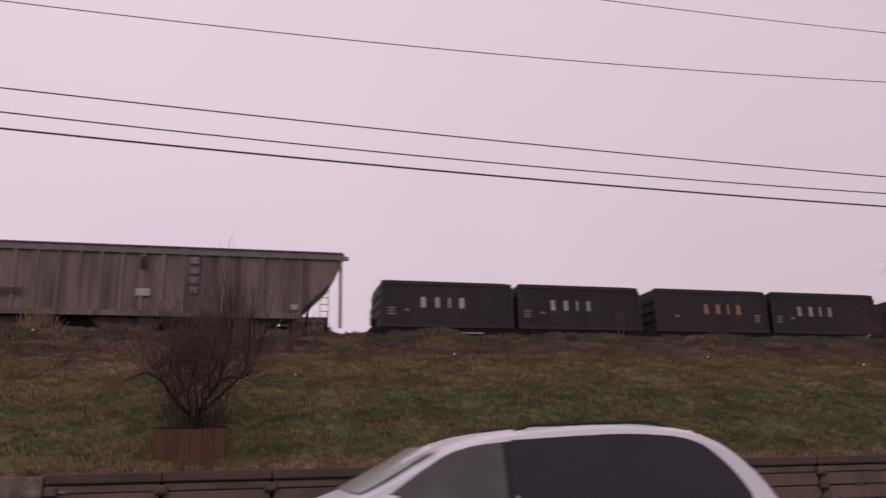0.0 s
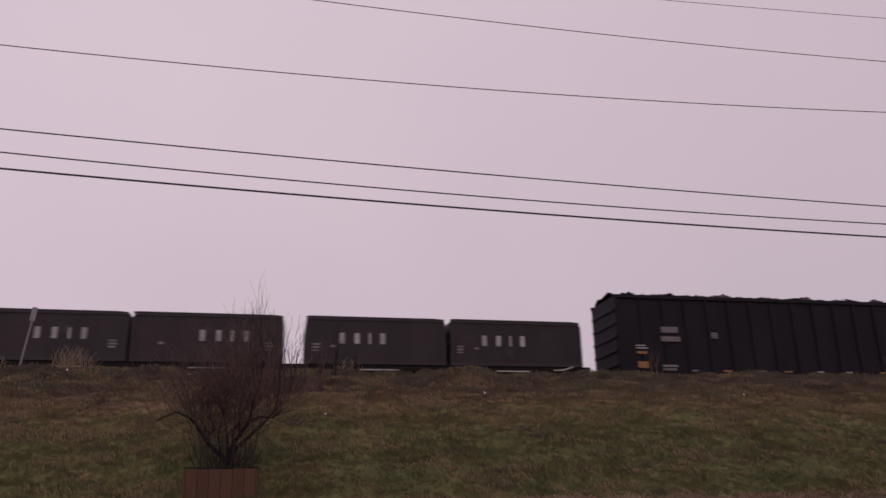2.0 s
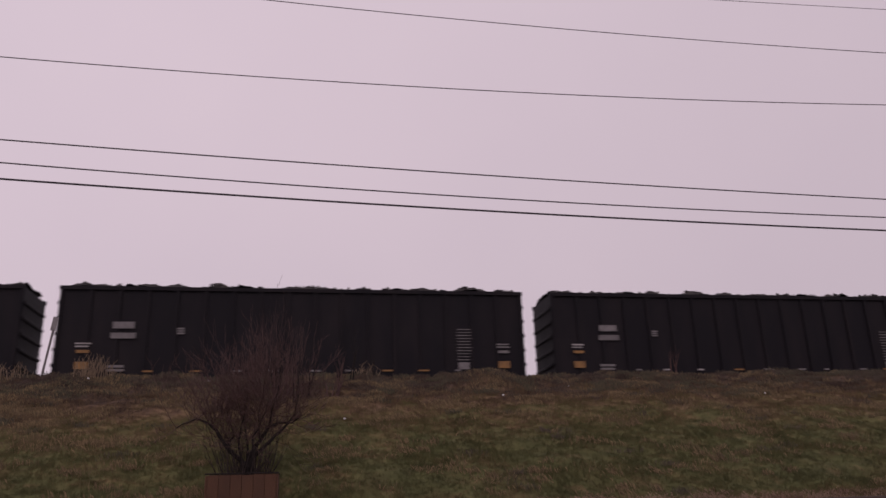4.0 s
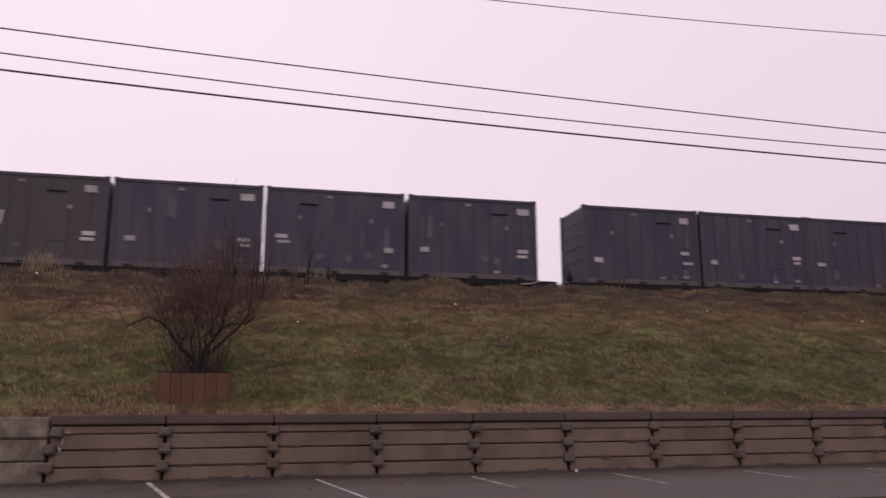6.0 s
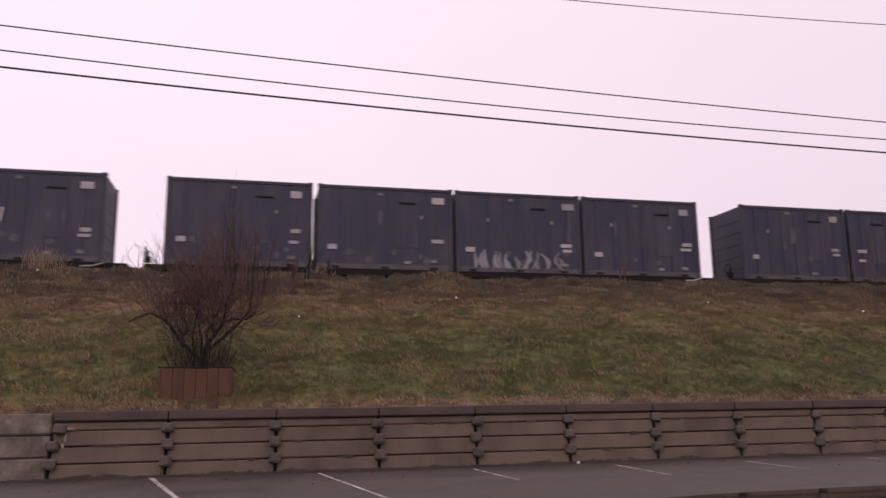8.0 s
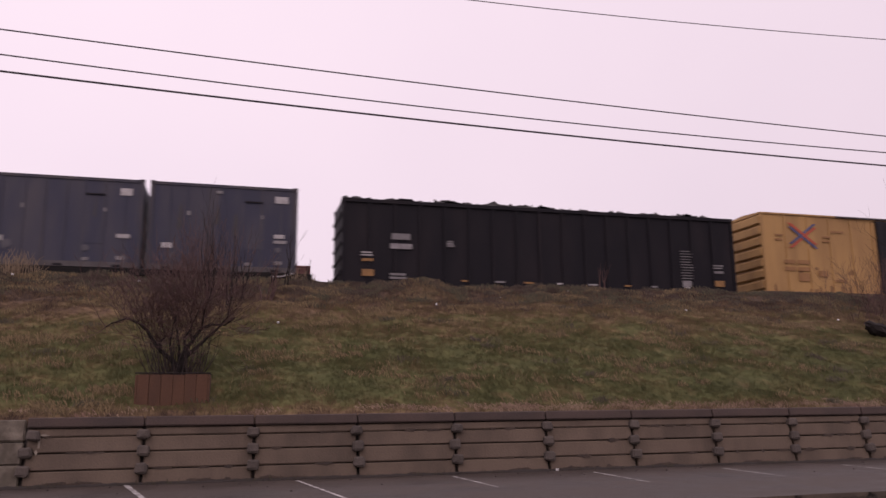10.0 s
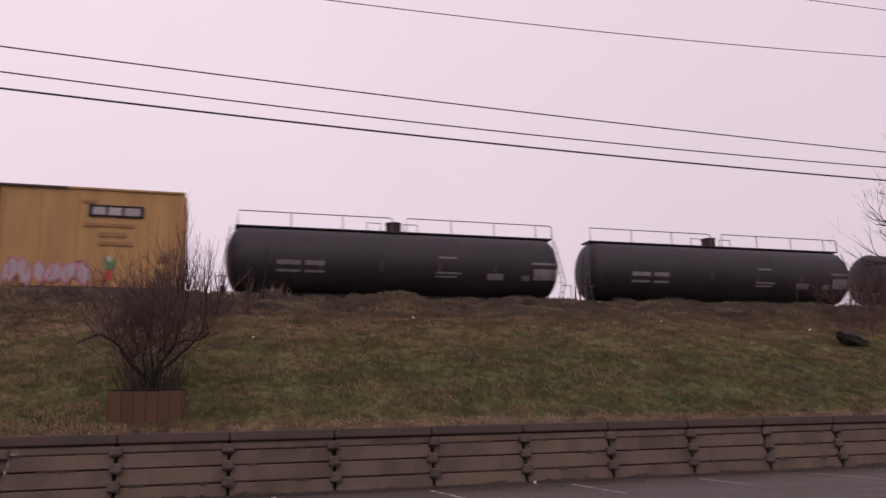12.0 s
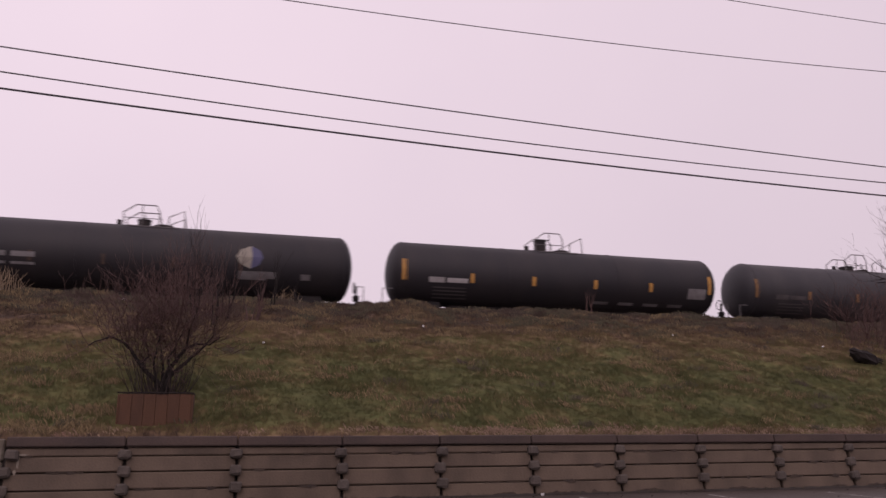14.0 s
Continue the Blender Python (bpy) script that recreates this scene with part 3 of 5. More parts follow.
def tub(s, length, tone, lean):
    """An open-topped tub: sloping end lip, ribs, rim and lettering blocks."""
    ob = thing("open_top_container", "dark maroon open-topped steel tub with pale block lettering", "container", group="open tubs on flat cars")
    h = 2.03
    y0, y1, t = -1.44, 1.44, 0.06
    for y in (y0, y1 - t):
        part("side_wall", prism(B(), [(0.0, 0.0), (length, 0.0), (length - 0.02, h - 0.22), (length - 0.10, h), (0.10, h), (0.02, h - 0.22)], y, y + t), TUB, ob)
    part("floor", box(B(), 0.03, length - 0.03, y0 + t, y1 - t, 0.0, 0.1), TUB, ob)
    for x in (0.05, length - 0.12):
        part("end_wall", box(B(), x, x + 0.07, y0 + t, y1 - t, 0.1, h - 0.05), TUB, ob)
    rim = B()
    for y in (y0 - 0.03, y1 - 0.09):
        box(rim, 0.09, length - 0.09, y, y + 0.12, h - 0.12, h + 0.01)
    for x in (0.06, length - 0.16):
        box(rim, x, x + 0.1, y0 + 0.09, y1 - 0.09, h - 0.12, h + 0.005)
    part("rim", rim, TUB_RIM, ob)
    for x in (0.02, length - 0.14):
        part("corner_post", box(B(), x, x + 0.12, y0 - 0.035, y0 - 0.001, 0.0, h - 0.2), TUB_RIM, ob)
    part("sill", box(B(), 0.14, length - 0.14, y0 - 0.03, y0 - 0.001, 0.0, 0.14), TUB_RIM, ob)
    for z in (0.55, 1.0, 1.45):
        part("end_rib", box(B(), 0.0, 0.049, y0 + 0.1, y1 - 0.1, z, z + 0.1), TUB_RIM, ob)
    x = 1.75 + lean
    for w in (0.34, 0.34, 0.16, 0.34):
        mark(ob, x + w * 0.2, 0.89, w * 0.62, 0.47, tone, y0, "plain pale block in place of a letter")
        x += w + 0.31
    for i in range(3):
        g, cx, cz = B(), random.uniform(0.6, length - 0.8), random.uniform(0.35, 1.6)
        g.faces.new([g.verts.new((cx + random.uniform(0.12, 0.4) * math.cos(q * 0.7), y0 - 0.003 - 0.0007 * i, cz + random.uniform(0.08, 0.3) * math.sin(q * 0.7))) for q in range(9)])
        part("scuff", g, TUB_RIM, ob)
    part("lip", tube(B(), [(0.02, y0 + 0.05, h + 0.0), (0.16, y0 + 0.02, h + 0.03), (length - 0.5, y0 + 0.02, h + 0.015), (length - 0.06, y0 + 0.02, h - 0.02)], 0.035, 6), TUB_RIM, ob)
    bars(ob, length - 0.75 if lean > 0 else 0.3, 0.55, 0.35, 3, 0.07, DIM_MARK, y0)
    mark(ob, 1.1, 0.72, 0.2, 0.1, DIM_MARK, y0)
    return ride(ob, s, 1.105)


for s0 in (-154.6, -126.85):
    flat_car(s0, 26.55, True)
for s0, tone, lean in ((-154.2, PALE, 0.0), (-147.85, PALE, -0.2), (-140.95, FADED, 0.85), (-134.55, PALE, -0.3),
                       (-126.45, PALE, 0.76), (-120.2, PALE, 0.9), (-113.15, PALE, -0.35), (-106.8, PALE, -0.36)):
    tub(s0, 6.15, tone, lean)


def gondola(s, length, seed):
    """A tall black steel gondola with side posts, ribbed ends and an uneven load."""
    ob = thing("gondola_car", "tall black ribbed steel gondola car heaped with dark scrap", "gondola car", group="train")
    h, y0 = 4.52, -1.48
    for y in (y0 + 0.08, -y0 - 0.16):
        part("side_wall", box(B(), 0.0, length, y, y + 0.08, 0.55, h), GONDOLA, ob)
    for x in (0.0, length - 0.08):
        part("end_wall", box(B(), x, x + 0.08, y0 + 0.16, -y0 - 0.16, 0.55, h), GONDOLA, ob)
    part("floor", box(B(), 0.08, length - 0.08, y0 + 0.16, -y0 - 0.16, 0.9, 1.0), GONDOLA, ob)
    n = 18
    for i in range(n):
        x = 0.02 + (length - 0.16) * i / (n - 1)
        for y in (y0, -y0 - 0.08):
            part("side_post", prism(B(), [(x, 0.5), (x + 0.12, 0.5), (x + 0.12, h - 0.1), (x, h - 0.1)], y, y + 0.079), GONDOLA, ob)
    for z in (1.2, 1.85, 2.5, 3.15, 3.8):
        for x0, x1 in ((-0.07, -0.001), (length + 0.001, length + 0.07)):
            part("end_rib", soft_box(B(), x0, x1, y0 + 0.1, -y0 - 0.1, z, z + 0.16, 0.03), GONDOLA, ob)
    chord = B()
    for y in (y0 - 0.01, -y0 - 0.15):
        box(chord, -0.02, length + 0.02, y, y + 0.16, h - 0.1, h + 0.06)
    part("top_chord", chord, GONDOLA, ob)
    rnd = random.Random(seed)
    load = B()
    nx, ny = 110, 7
    grid = []
    for j in range(ny):
        y = -1.3 + 2.6 * j / (ny - 1)
        crown = math.cos(y / 1.3 * 1.3)
        grid.append([load.verts.new((0.12 + (length - 0.24) * i / (nx - 1), y, h - 0.02 + 0.35 * crown + 0.26 * noise.noise((i * 0.16 + seed * 9, y * 1.5, 2)) + 0.16 * noise.noise((i * 0.6, y * 3, seed)) + 0.08 * noise.noise((i * 1.9, y * 6, seed)))) for i in range(nx)])
    for r0, r1 in zip(grid, grid[1:]):
        for i in range(nx - 1):
            load.faces.new((r0[i], r0[i + 1], r1[i + 1], r1[i]))
    for i in range(230):
        x, y = rnd.uniform(0.3, length - 0.3), rnd.uniform(-1.2, -0.3)
        r = rnd.uniform(0.05, 0.17)
        m = Matrix.Translation((x, y, h - 0.05 + 0.35 * math.cos(y) + 0.26 * noise.noise(((x - 0.12) * 0.9 + seed * 9, y * 1.5, 2)))) @ Euler((rnd.uniform(0, 3), rnd.uniform(0, 3), 0)).to_matrix().to_4x4() @ Matrix.Diagonal((r, r * 0.6, r * 0.3, 1))
        bmesh.ops.create_icosphere(load, subdivisions=1, radius=1.0, matrix=m)
    tagged(part("scrap_heap", load, CHAR, ob, "dark ragged heaped load"), kind="stuff")
    y = y0 - 0.002
    mark(ob, 2.2, 2.78, 0.85, 0.28, DIM_MARK, y)
    mark(ob, 2.15, 2.36, 0.98, 0.24, DIM_MARK, y)
    bars(ob, 4.75, 2.55, 0.34, 3, 0.07, DIM_MARK, y, 0.03)
    for x in (0.82, length - 1.3):
        bars(ob, x, 2.0, 0.62, 2, 0.06, DIM_MARK if x > 2 else PALE, y)
        mark(ob, x + 0.06, 1.76, 0.5, 0.12, DULL_AMBER if x < 2 else DIM_MARK, y)
        mark(ob, x + 0.06, 1.1, 0.52, 0.3, DULL_AMBER, y, "dull amber panel")
    bars(ob, length - 3.1, 1.45, 0.7, 11, 0.035, DIM_MARK, y, 0.10)
    mark(ob, length - 3.05, 1.05, 0.5, 0.3, DIM_MARK, y)
    bars(ob, 2.1, 1.0, 0.8, 2, 0.1, DIM_MARK, y)
    for i in range(9):
        mark(ob, 3.7 + i * 1.62 + rnd.uniform(-0.2, 0.2), 0.97, rnd.uniform(0.25, 0.5), 0.07, rnd.choice((DULL_AMBER, PALE, DIM_MARK)), y)
    part("floor_frame", box(B(), 0.2, length - 0.2, -0.4, 0.4, 0.6, 0.9), DARK, ob)
    for x in (2.3, length - 2.3):
        bogie(ob, x)
    couplers(ob, length)
    return ride(ob, s)


for i, s0 in enumerate((-98.85, -77.75, -56.65, 73.2)):
    gondola(s0, 19.72, i)


def container(s, length, look_id):
    """A tall closed waste container: corner posts, panel seams, hatch, castings and markings."""
    ob = thing("waste_container", "tall faded navy steel waste container with pale placards", "container", group="navy containers on flat cars")
    h, y0 = 3.745, -1.42
    rnd = random.Random(look_id)
    bm = B()
    box(bm, 0.05, length - 0.05, y0 + 0.05, -y0 - 0.05, 0.1, h - 0.05)
    part("shell", bm, GREYED if look_id in (0,) else NAVY, ob)
    for x in (0.0, length - 0.16):
        for y in (y0, -y0 - 0.16):
            part("corner_post", soft_box(B(), x, x + 0.16, y, y + 0.16, 0.0, h, 0.015), NAVY_FRAME, ob)
    for y in (y0 + 0.01, -y0 - 0.11):
        part("top_rail", box(B(), 0.165, length - 0.165, y, y + 0.1, h - 0.12, h), NAVY_FRAME, ob)
        part("bottom_rail", box(B(), 0.165, length - 0.165, y, y + 0.1, 0.02, 0.24), DUSTY, ob)
    for i in range(1, 8):
        x = length * i / 8 + rnd.uniform(-0.05, 0.05)
        part("side_post", box(B(), x, x + 0.07, y0 + 0.02, y0 + 0.049, 0.205, h - 0.125), (NAVY if i % 3 else NAVY_FRAME) if look_id else GREYED, ob)
    for z in (0.6, 1.2, 1.8, 2.4, 3.0):
        for x in (0.031, length - 0.05):
            part("end_rib", box(B(), x, x + 0.018, y0 + 0.17, -y0 - 0.17, z, z + 0.12), NAVY, ob)
    for x in (0.0, length - 0.2):
        for z in (-0.01, h - 0.1):
            part("corner_casting", soft_box(B(), x - 0.01, x + 0.2, y0 - 0.012, y0 + 0.17, z, z + 0.13, 0.012), GREYED, ob)
    roof = B()
    for i in range(9):
        box(roof, 0.3 + i * (length - 0.9) / 8, 0.45 + i * (length - 0.9) / 8, -1.25, 1.25, h - 0.05, h + 0.015)
    part("roof_ribs", roof, NAVY_FRAME, ob)
    flip = look_id in (2, 6, 13)
    hx = length * (0.25 if flip else 0.62) + rnd.uniform(-0.2, 0.2)
    part("hatch_sill", box(B(), hx, hx + 0.75, y0 - 0.02, y0 + 0.048, 3.02, 3.08), GONDOLA, ob, "dark slot above a hatch")
    part("hatch", box(B(), hx - 0.1, hx + 0.85, y0 + 0.034, y0 + 0.048, 1.0, 2.99), NAVY if look_id else GREYED, ob)
    pales = ((length - 0.95, 3.05, 0.55, 0.3), (length - 0.95, 1.25 if rnd.random() < 0.6 else 1.5, 0.5, 0.17), (length - 0.95, 1.03 if rnd.random() < 0.6 else 1.28, 0.5, 0.13),
             (0.5, 0.95 + rnd.uniform(-0.1, 0.2), 0.4, 0.22), (1.45, 2.35, 0.13, 0.18), (length - 1.55, 2.33, 0.14, 0.16), (3.9, 0.28, 0.3, 0.13), (2.6, 3.35, 0.25, 0.12), (length - 1.0, 0.35, 0.3, 0.15))
    for i, (x, z, w, hh) in enumerate(pales):
        if i < 4 or rnd.random() < 0.8:
            if flip and i in (1, 2, 3):
                x = length - x - w
            mark(ob, x + rnd.uniform(-0.06, 0.06), z, w * rnd.uniform(0.8, 1.1), hh, PALE if i < 4 else DIM_MARK, y0 + 0.012, "pale placard" if i == 0 else "", "placard")
    for i in range(3):
        x = 0.6 + i * 2.2
        mark(ob, x, 0.04, 0.35, 0.1, GONDOLA, y0 + 0.008, "", "fork_pocket")
    for i in range(rnd.randint(1, 3) + (3 if look_id in (8, 9, 10) else 0)):
        g, cx, cz, r = B(), rnd.uniform(0.6, length - 0.6), rnd.uniform(0.4, 1.1), rnd.uniform(0.1, 0.22)
        g.faces.new([g.verts.new((cx + r * rnd.uniform(0.6, 1.2) * math.cos(q * 0.7), y0 + 0.015 - 0.0008 * i, cz + r * rnd.uniform(0.6, 1.4) * math.sin(q * 0.7))) for q in range(9)])
        part("scuff", g, FAINT, ob)
    for i in range(rnd.randint(2, 4) if look_id else 0):      # long grey rub marks and rust runs down the side
        cx, cz, w, tall = rnd.uniform(0.4, length - 0.5), rnd.uniform(1.2, 2.4), rnd.uniform(0.04, 0.12), rnd.uniform(0.4, 1.1)
        g = B()
        g.faces.new([g.verts.new((cx + a * w + rnd.uniform(-0.03, 0.03), y0 + 0.0185 - 0.0007 * i, cz + b * tall)) for a, b in ((-1, 0), (0.2, -0.1), (1, 0.1), (0.9, 0.7), (0.3, 1), (-0.5, 0.9))])
        part("rub_mark", g, rnd.choice((FAINT, GREYED, GREYED)), ob)
    if look_id == 10:
        graffiti(ob, 0.9, 0.2, 4.3, y0 + 0.01, look_id)
    return ride(ob, s, 1.105)


def graffiti(parent, x0, z0, w, y, seed):
    """Fat crooked sprayed strokes along the lower side, leaning and crossing one another."""
    rnd = random.Random(seed)
    x = x0
    while x < x0 + w:
        tall = rnd.uniform(0.45, 0.85)
        lean = rnd.uniform(-0.35, 0.35)
        bend = rnd.uniform(-0.3, 0.3)
        fat = rnd.uniform(0.05, 0.10)
        bm, prev = B(), None
        for k in range(9):
            u = k / 8
            cx = x + lean * u + bend * math.sin(u * math.pi) + rnd.uniform(-0.012, 0.012)
            cz = z0 + tall * u
            d = fat * (0.55 + 0.6 * math.sin(math.pi * min(u + 0.1, 1.0)))
            cur = (bm.verts.new((cx - d, y - 0.012, cz - 0.25 * d)), bm.verts.new((cx + d, y - 0.012, cz + 0.25 * d)))
            if prev:
                bm.faces.new((prev[0], prev[1], cur[1], cur[0]))
            prev = cur
        y -= 0.0007
        part("sprayed_stroke", bm, WHITE_SPRAY if rnd.random() < 0.65 else DIM_MARK, parent, "white sprayed graffiti stroke")
        x += rnd.uniform(0.16, 0.42)


k = 0
for s0, offsets in ((-34.98, (0, 6.22, 12.40, 18.66)), (-7.93, (0, 6.22, 12.32, 18.62)), (19.1, (0, 6.30, 12.50, 18.70)), (46.3, (0, 6.25, 12.58, 18.88))):
    flat_car(s0 - 0.75, 26.4, False)
    for o in offsets:
        container(s0 + o, 6.07, k)
        k += 1


def boxcar(s, length):
    ob = thing("boxcar", "yellow double-door boxcar with black doors and sprayed graffiti", "boxcar", group="train")
    y0, z0, h = -1.5, 0.95, 5.03
    part("body", box(B(), 0.08, length - 0.08, y0 + 0.04, -y0 - 0.04, z0, h), YELLOW, ob)
    roof = prism(B(), [(-1.53, h - 0.05), (1.53, h - 0.05), (1.53, h + 0.03), (0, h + 0.14), (-1.53, h + 0.03)], 0, length)
    for v in roof.verts:
        v.co = Vector((v.co.y, v.co.x, v.co.z))
    part("roof", roof, YELLOW, ob)
    for i in range(14):
        part("roof_rib", box(B(), 0.6 + i * 1.37, 0.72 + i * 1.37, -1.4, 1.4, h + 0.01, h + 0.06), ROOF_GREY, ob)
    n = 15
    for i in range(n):
        x = 0.02 + (length - 0.14) * i / (n - 1)
        if 6.9 < x < 12.2:
            continue
        part("side_post", box(B(), x, x + 0.10, y0, y0 + 0.039, z0 + 0.02, h - 0.1), YELLOW, ob)
    for x in (0.0, length - 0.12):
        part("end_post", box(B(), x, x + 0.12, y0 - 0.01, y0 + 0.1, z0 - 0.02, h), YELLOW, ob)
    for i in range(7):
        z = z0 + 0.16 + i * 0.56
        for x0, x1 in ((-0.06, 0.079), (length - 0.079, length + 0.06)):
            part("end_corrugation", soft_box(B(), x0, x1, y0 + 0.12, -y0 - 0.12, z, z + 0.44, 0.05), YELLOW, ob)
    part("side_sill", box(B(), 0.0, length, y0 - 0.015, y0 + 0.04, z0 - 0.25, z0 + 0.02), RUST, ob)
    for dx in (7.1, 9.65):
        door = part("door", box(B(), dx, dx + 2.5, y0 - 0.07, y0 + 0.035, z0 + 0.05, h - 0.12), DOOR_BLACK, ob, "black corrugated plug door")
        for i in range(6):
            x = dx + 0.12 + i * 0.44
            part("door_rib", box(B(), x, x + 0.16, y0 - 0.085, y0 - 0.071, z0 + 0.15, h - 0.25), DOOR_BLACK, door)
        for x in (dx + 0.75, dx + 1.75):
            part("lock_rod", tube(B(), [(x, y0 - 0.13, z0 + 0.1), (x, y0 - 0.13, h - 0.2)], 0.025, 6), DOOR_BLACK, door)
        bars(door, dx + 0.75, h - 1.1, 0.95, 3, 0.07, PALE, y0 - 0.125, 0.03)
        for i in range(9):
            mark(door, dx + random.uniform(0.1, 2.1), z0 + random.uniform(0.15, 1.3), random.uniform(0.12, 0.4), random.uniform(0.08, 0.16), random.choice((PALE, DIM_MARK)), y0 - 0.125)
    part("door_track", box(B(), 4.55, 14.6, y0 - 0.09, y0 + 0.03, h - 0.06, h + 0.012), DUSTY, ob)
    y = y0 - 0.008
    # crossed emblem in red and blue
    for sgn, off, m in ((1, -0.10, LOGO_RED), (1, 0.10, LOGO_BLUE), (-1, -0.10, LOGO_BLUE), (-1, 0.10, LOGO_RED)):
        e = B()
        a = [(-0.85, -0.55), (-0.65, -0.55), (0.85, 0.55), (0.65, 0.55)]
        vs = [e.verts.new((2.45 + px * 1.03, y - (0.004 if sgn > 0 else 0.010), 3.91 + sgn * pz + off)) for px, pz in a]
        e.faces.new(vs)
        part("emblem_stroke", e, m, ob)
    for x in (0.75, 3.65):
        bars(ob, x, 3.62, 0.55, 2, 0.09, BROWN_TEXT, y, 0.14)
    for z in (2.42, 2.05):
        for x, w in ((1.2, 0.65), (2.0, 0.7)):
            mark(ob, x, z, w, 0.2, BROWN_TEXT, y)
    for x, z, w, hh in ((2.0, 1.52, 0.65, 0.42), (3.2, 1.8, 0.6, 0.3), (4.2, 4.15, 0.8, 0.1), (4.2, 1.55, 0.7, 0.12)):
        mark(ob, x, z, w, hh, BROWN_TEXT, y)
    mark(ob, 15.45, 3.85, 2.1, 0.5, DOOR_BLACK, y, "black name plate with pale blocks")
    for x, w in ((15.6, 0.5), (16.2, 0.5), (16.8, 0.62)):
        mark(ob, x, 3.94, w, 0.32, PALE, y - 0.008)
    mark(ob, 15.2, 4.42, 0.5, 0.12, BROWN_TEXT, y)
    bars(ob, 15.2, 3.45, 2.6, 1, 0.13, BROWN_TEXT, y)
    bars(ob, 15.85, 3.04, 1.3, 1, 0.18, BROWN_TEXT, y)
    bars(ob, 15.85, 2.68, 1.4, 1, 0.15, BROWN_TEXT, y)
    rnd = random.Random(5)
    for i in range(6):
        # tall rounded letter shapes: pale fill, dark pink outline, a stroke across
        cx = 12.75 + i * 0.52 + rnd.uniform(-0.06, 0.06)
        wide, tall, slant = rnd.uniform(0.24, 0.36), rnd.uniform(0.46, 0.62), rnd.uniform(-0.12, 0.16)
        ragged = [rnd.uniform(0.72, 1.15) for _ in range(14)]
        for q in range(2):
            g = B()
            pts = []
            for kk in range(14):
                a = kk / 14 * math.tau
                s_ = 1.0 if q == 0 else 0.78
                rx, rz = wide * ragged[kk] * s_, tall * ragged[(kk + 2) % 14] * s_
                pts.append(g.verts.new((cx + rx * math.cos(a) + slant * s_ * math.sin(a), y - 0.006 - 0.004 * q - 0.0085 * (i % 2), 1.52 + rz * math.sin(a))))
            g.faces.new(pts)
            part("sprayed_letter", g, PINK if q == 0 else LILAC, ob, "lilac and pink sprayed graffiti shape" if i == 0 else "")
        g = B()
        bx, bz = cx + rnd.uniform(-0.1, 0.1), 1.5 + rnd.uniform(-0.2, 0.15)
        g.faces.new([g.verts.new((bx + u, y - 0.022, bz + v)) for u, v in ((-0.05, -0.24), (0.05, -0.26), (0.09, 0.2), (0.0, 0.26))])
        part("sprayed_stroke", g, PINK, ob)
    for z, r, m in ((1.42, 0.20, LOGO_RED), (1.95, 0.24, GREEN_SPRAY), (2.12, 0.10, PALE)):
        g = B()
        g.faces.new([g.verts.new((16.35 + r * rnd.uniform(0.8, 1.25) * math.cos(a * 0.628), y - 0.016 - 0.003 * (r < 0.15), z + r * rnd.uniform(0.8, 1.25) * math.sin(a * 0.628))) for a in range(10)])
        part("sprayed_spot", g, m, ob)
    for i in range(30):
        # rust bleeding up from the sill and around the fittings
        cx = rnd.choice((rnd.uniform(0.3, 6.8), rnd.uniform(12.5, 18.7)))
        half, tall, base = rnd.uniform(0.06, 0.3), rnd.uniform(0.12, 0.5), z0 + (0.04 if i % 4 else rnd.uniform(0.5, 1.6))
        g = B()
        g.faces.new([g.verts.new((cx + half * u * rnd.uniform(0.7, 1.2), y0 + 0.0365 - 0.0002 * i, base + tall * v)) for u, v in ((-1, 0), (1, 0), (0.8, 0.5), (0.35, 1), (-0.2, 0.7), (-0.7, 0.8))])
        part("rust_stain", g, STAIN, ob)
    mark(ob, 18.2, 1.3, 0.5, 0.3, BROWN_TEXT, y)
    ladder = B()
    for x in (length - 0.55, length - 0.12):
        box(ladder, x, x + 0.04, y0 - 0.1, y0 - 0.06, 1.0, 2.7)
    for i in range(5):
        box(ladder, length - 0.51, length - 0.12, y0 - 0.1, y0 - 0.07, 1.15 + i * 0.36, 1.19 + i * 0.36)
    part("ladder", ladder, YELLOW, ob)
    part("underframe", box(B(), 0.2, length - 0.2, -0.5, 0.5, 0.55, z0), DARK, ob)
    for x in (2.3, length - 2.3):
        bogie(ob, x)
    couplers(ob, length)
    return ride(ob, s)


boxcar(94.6, 19.15)


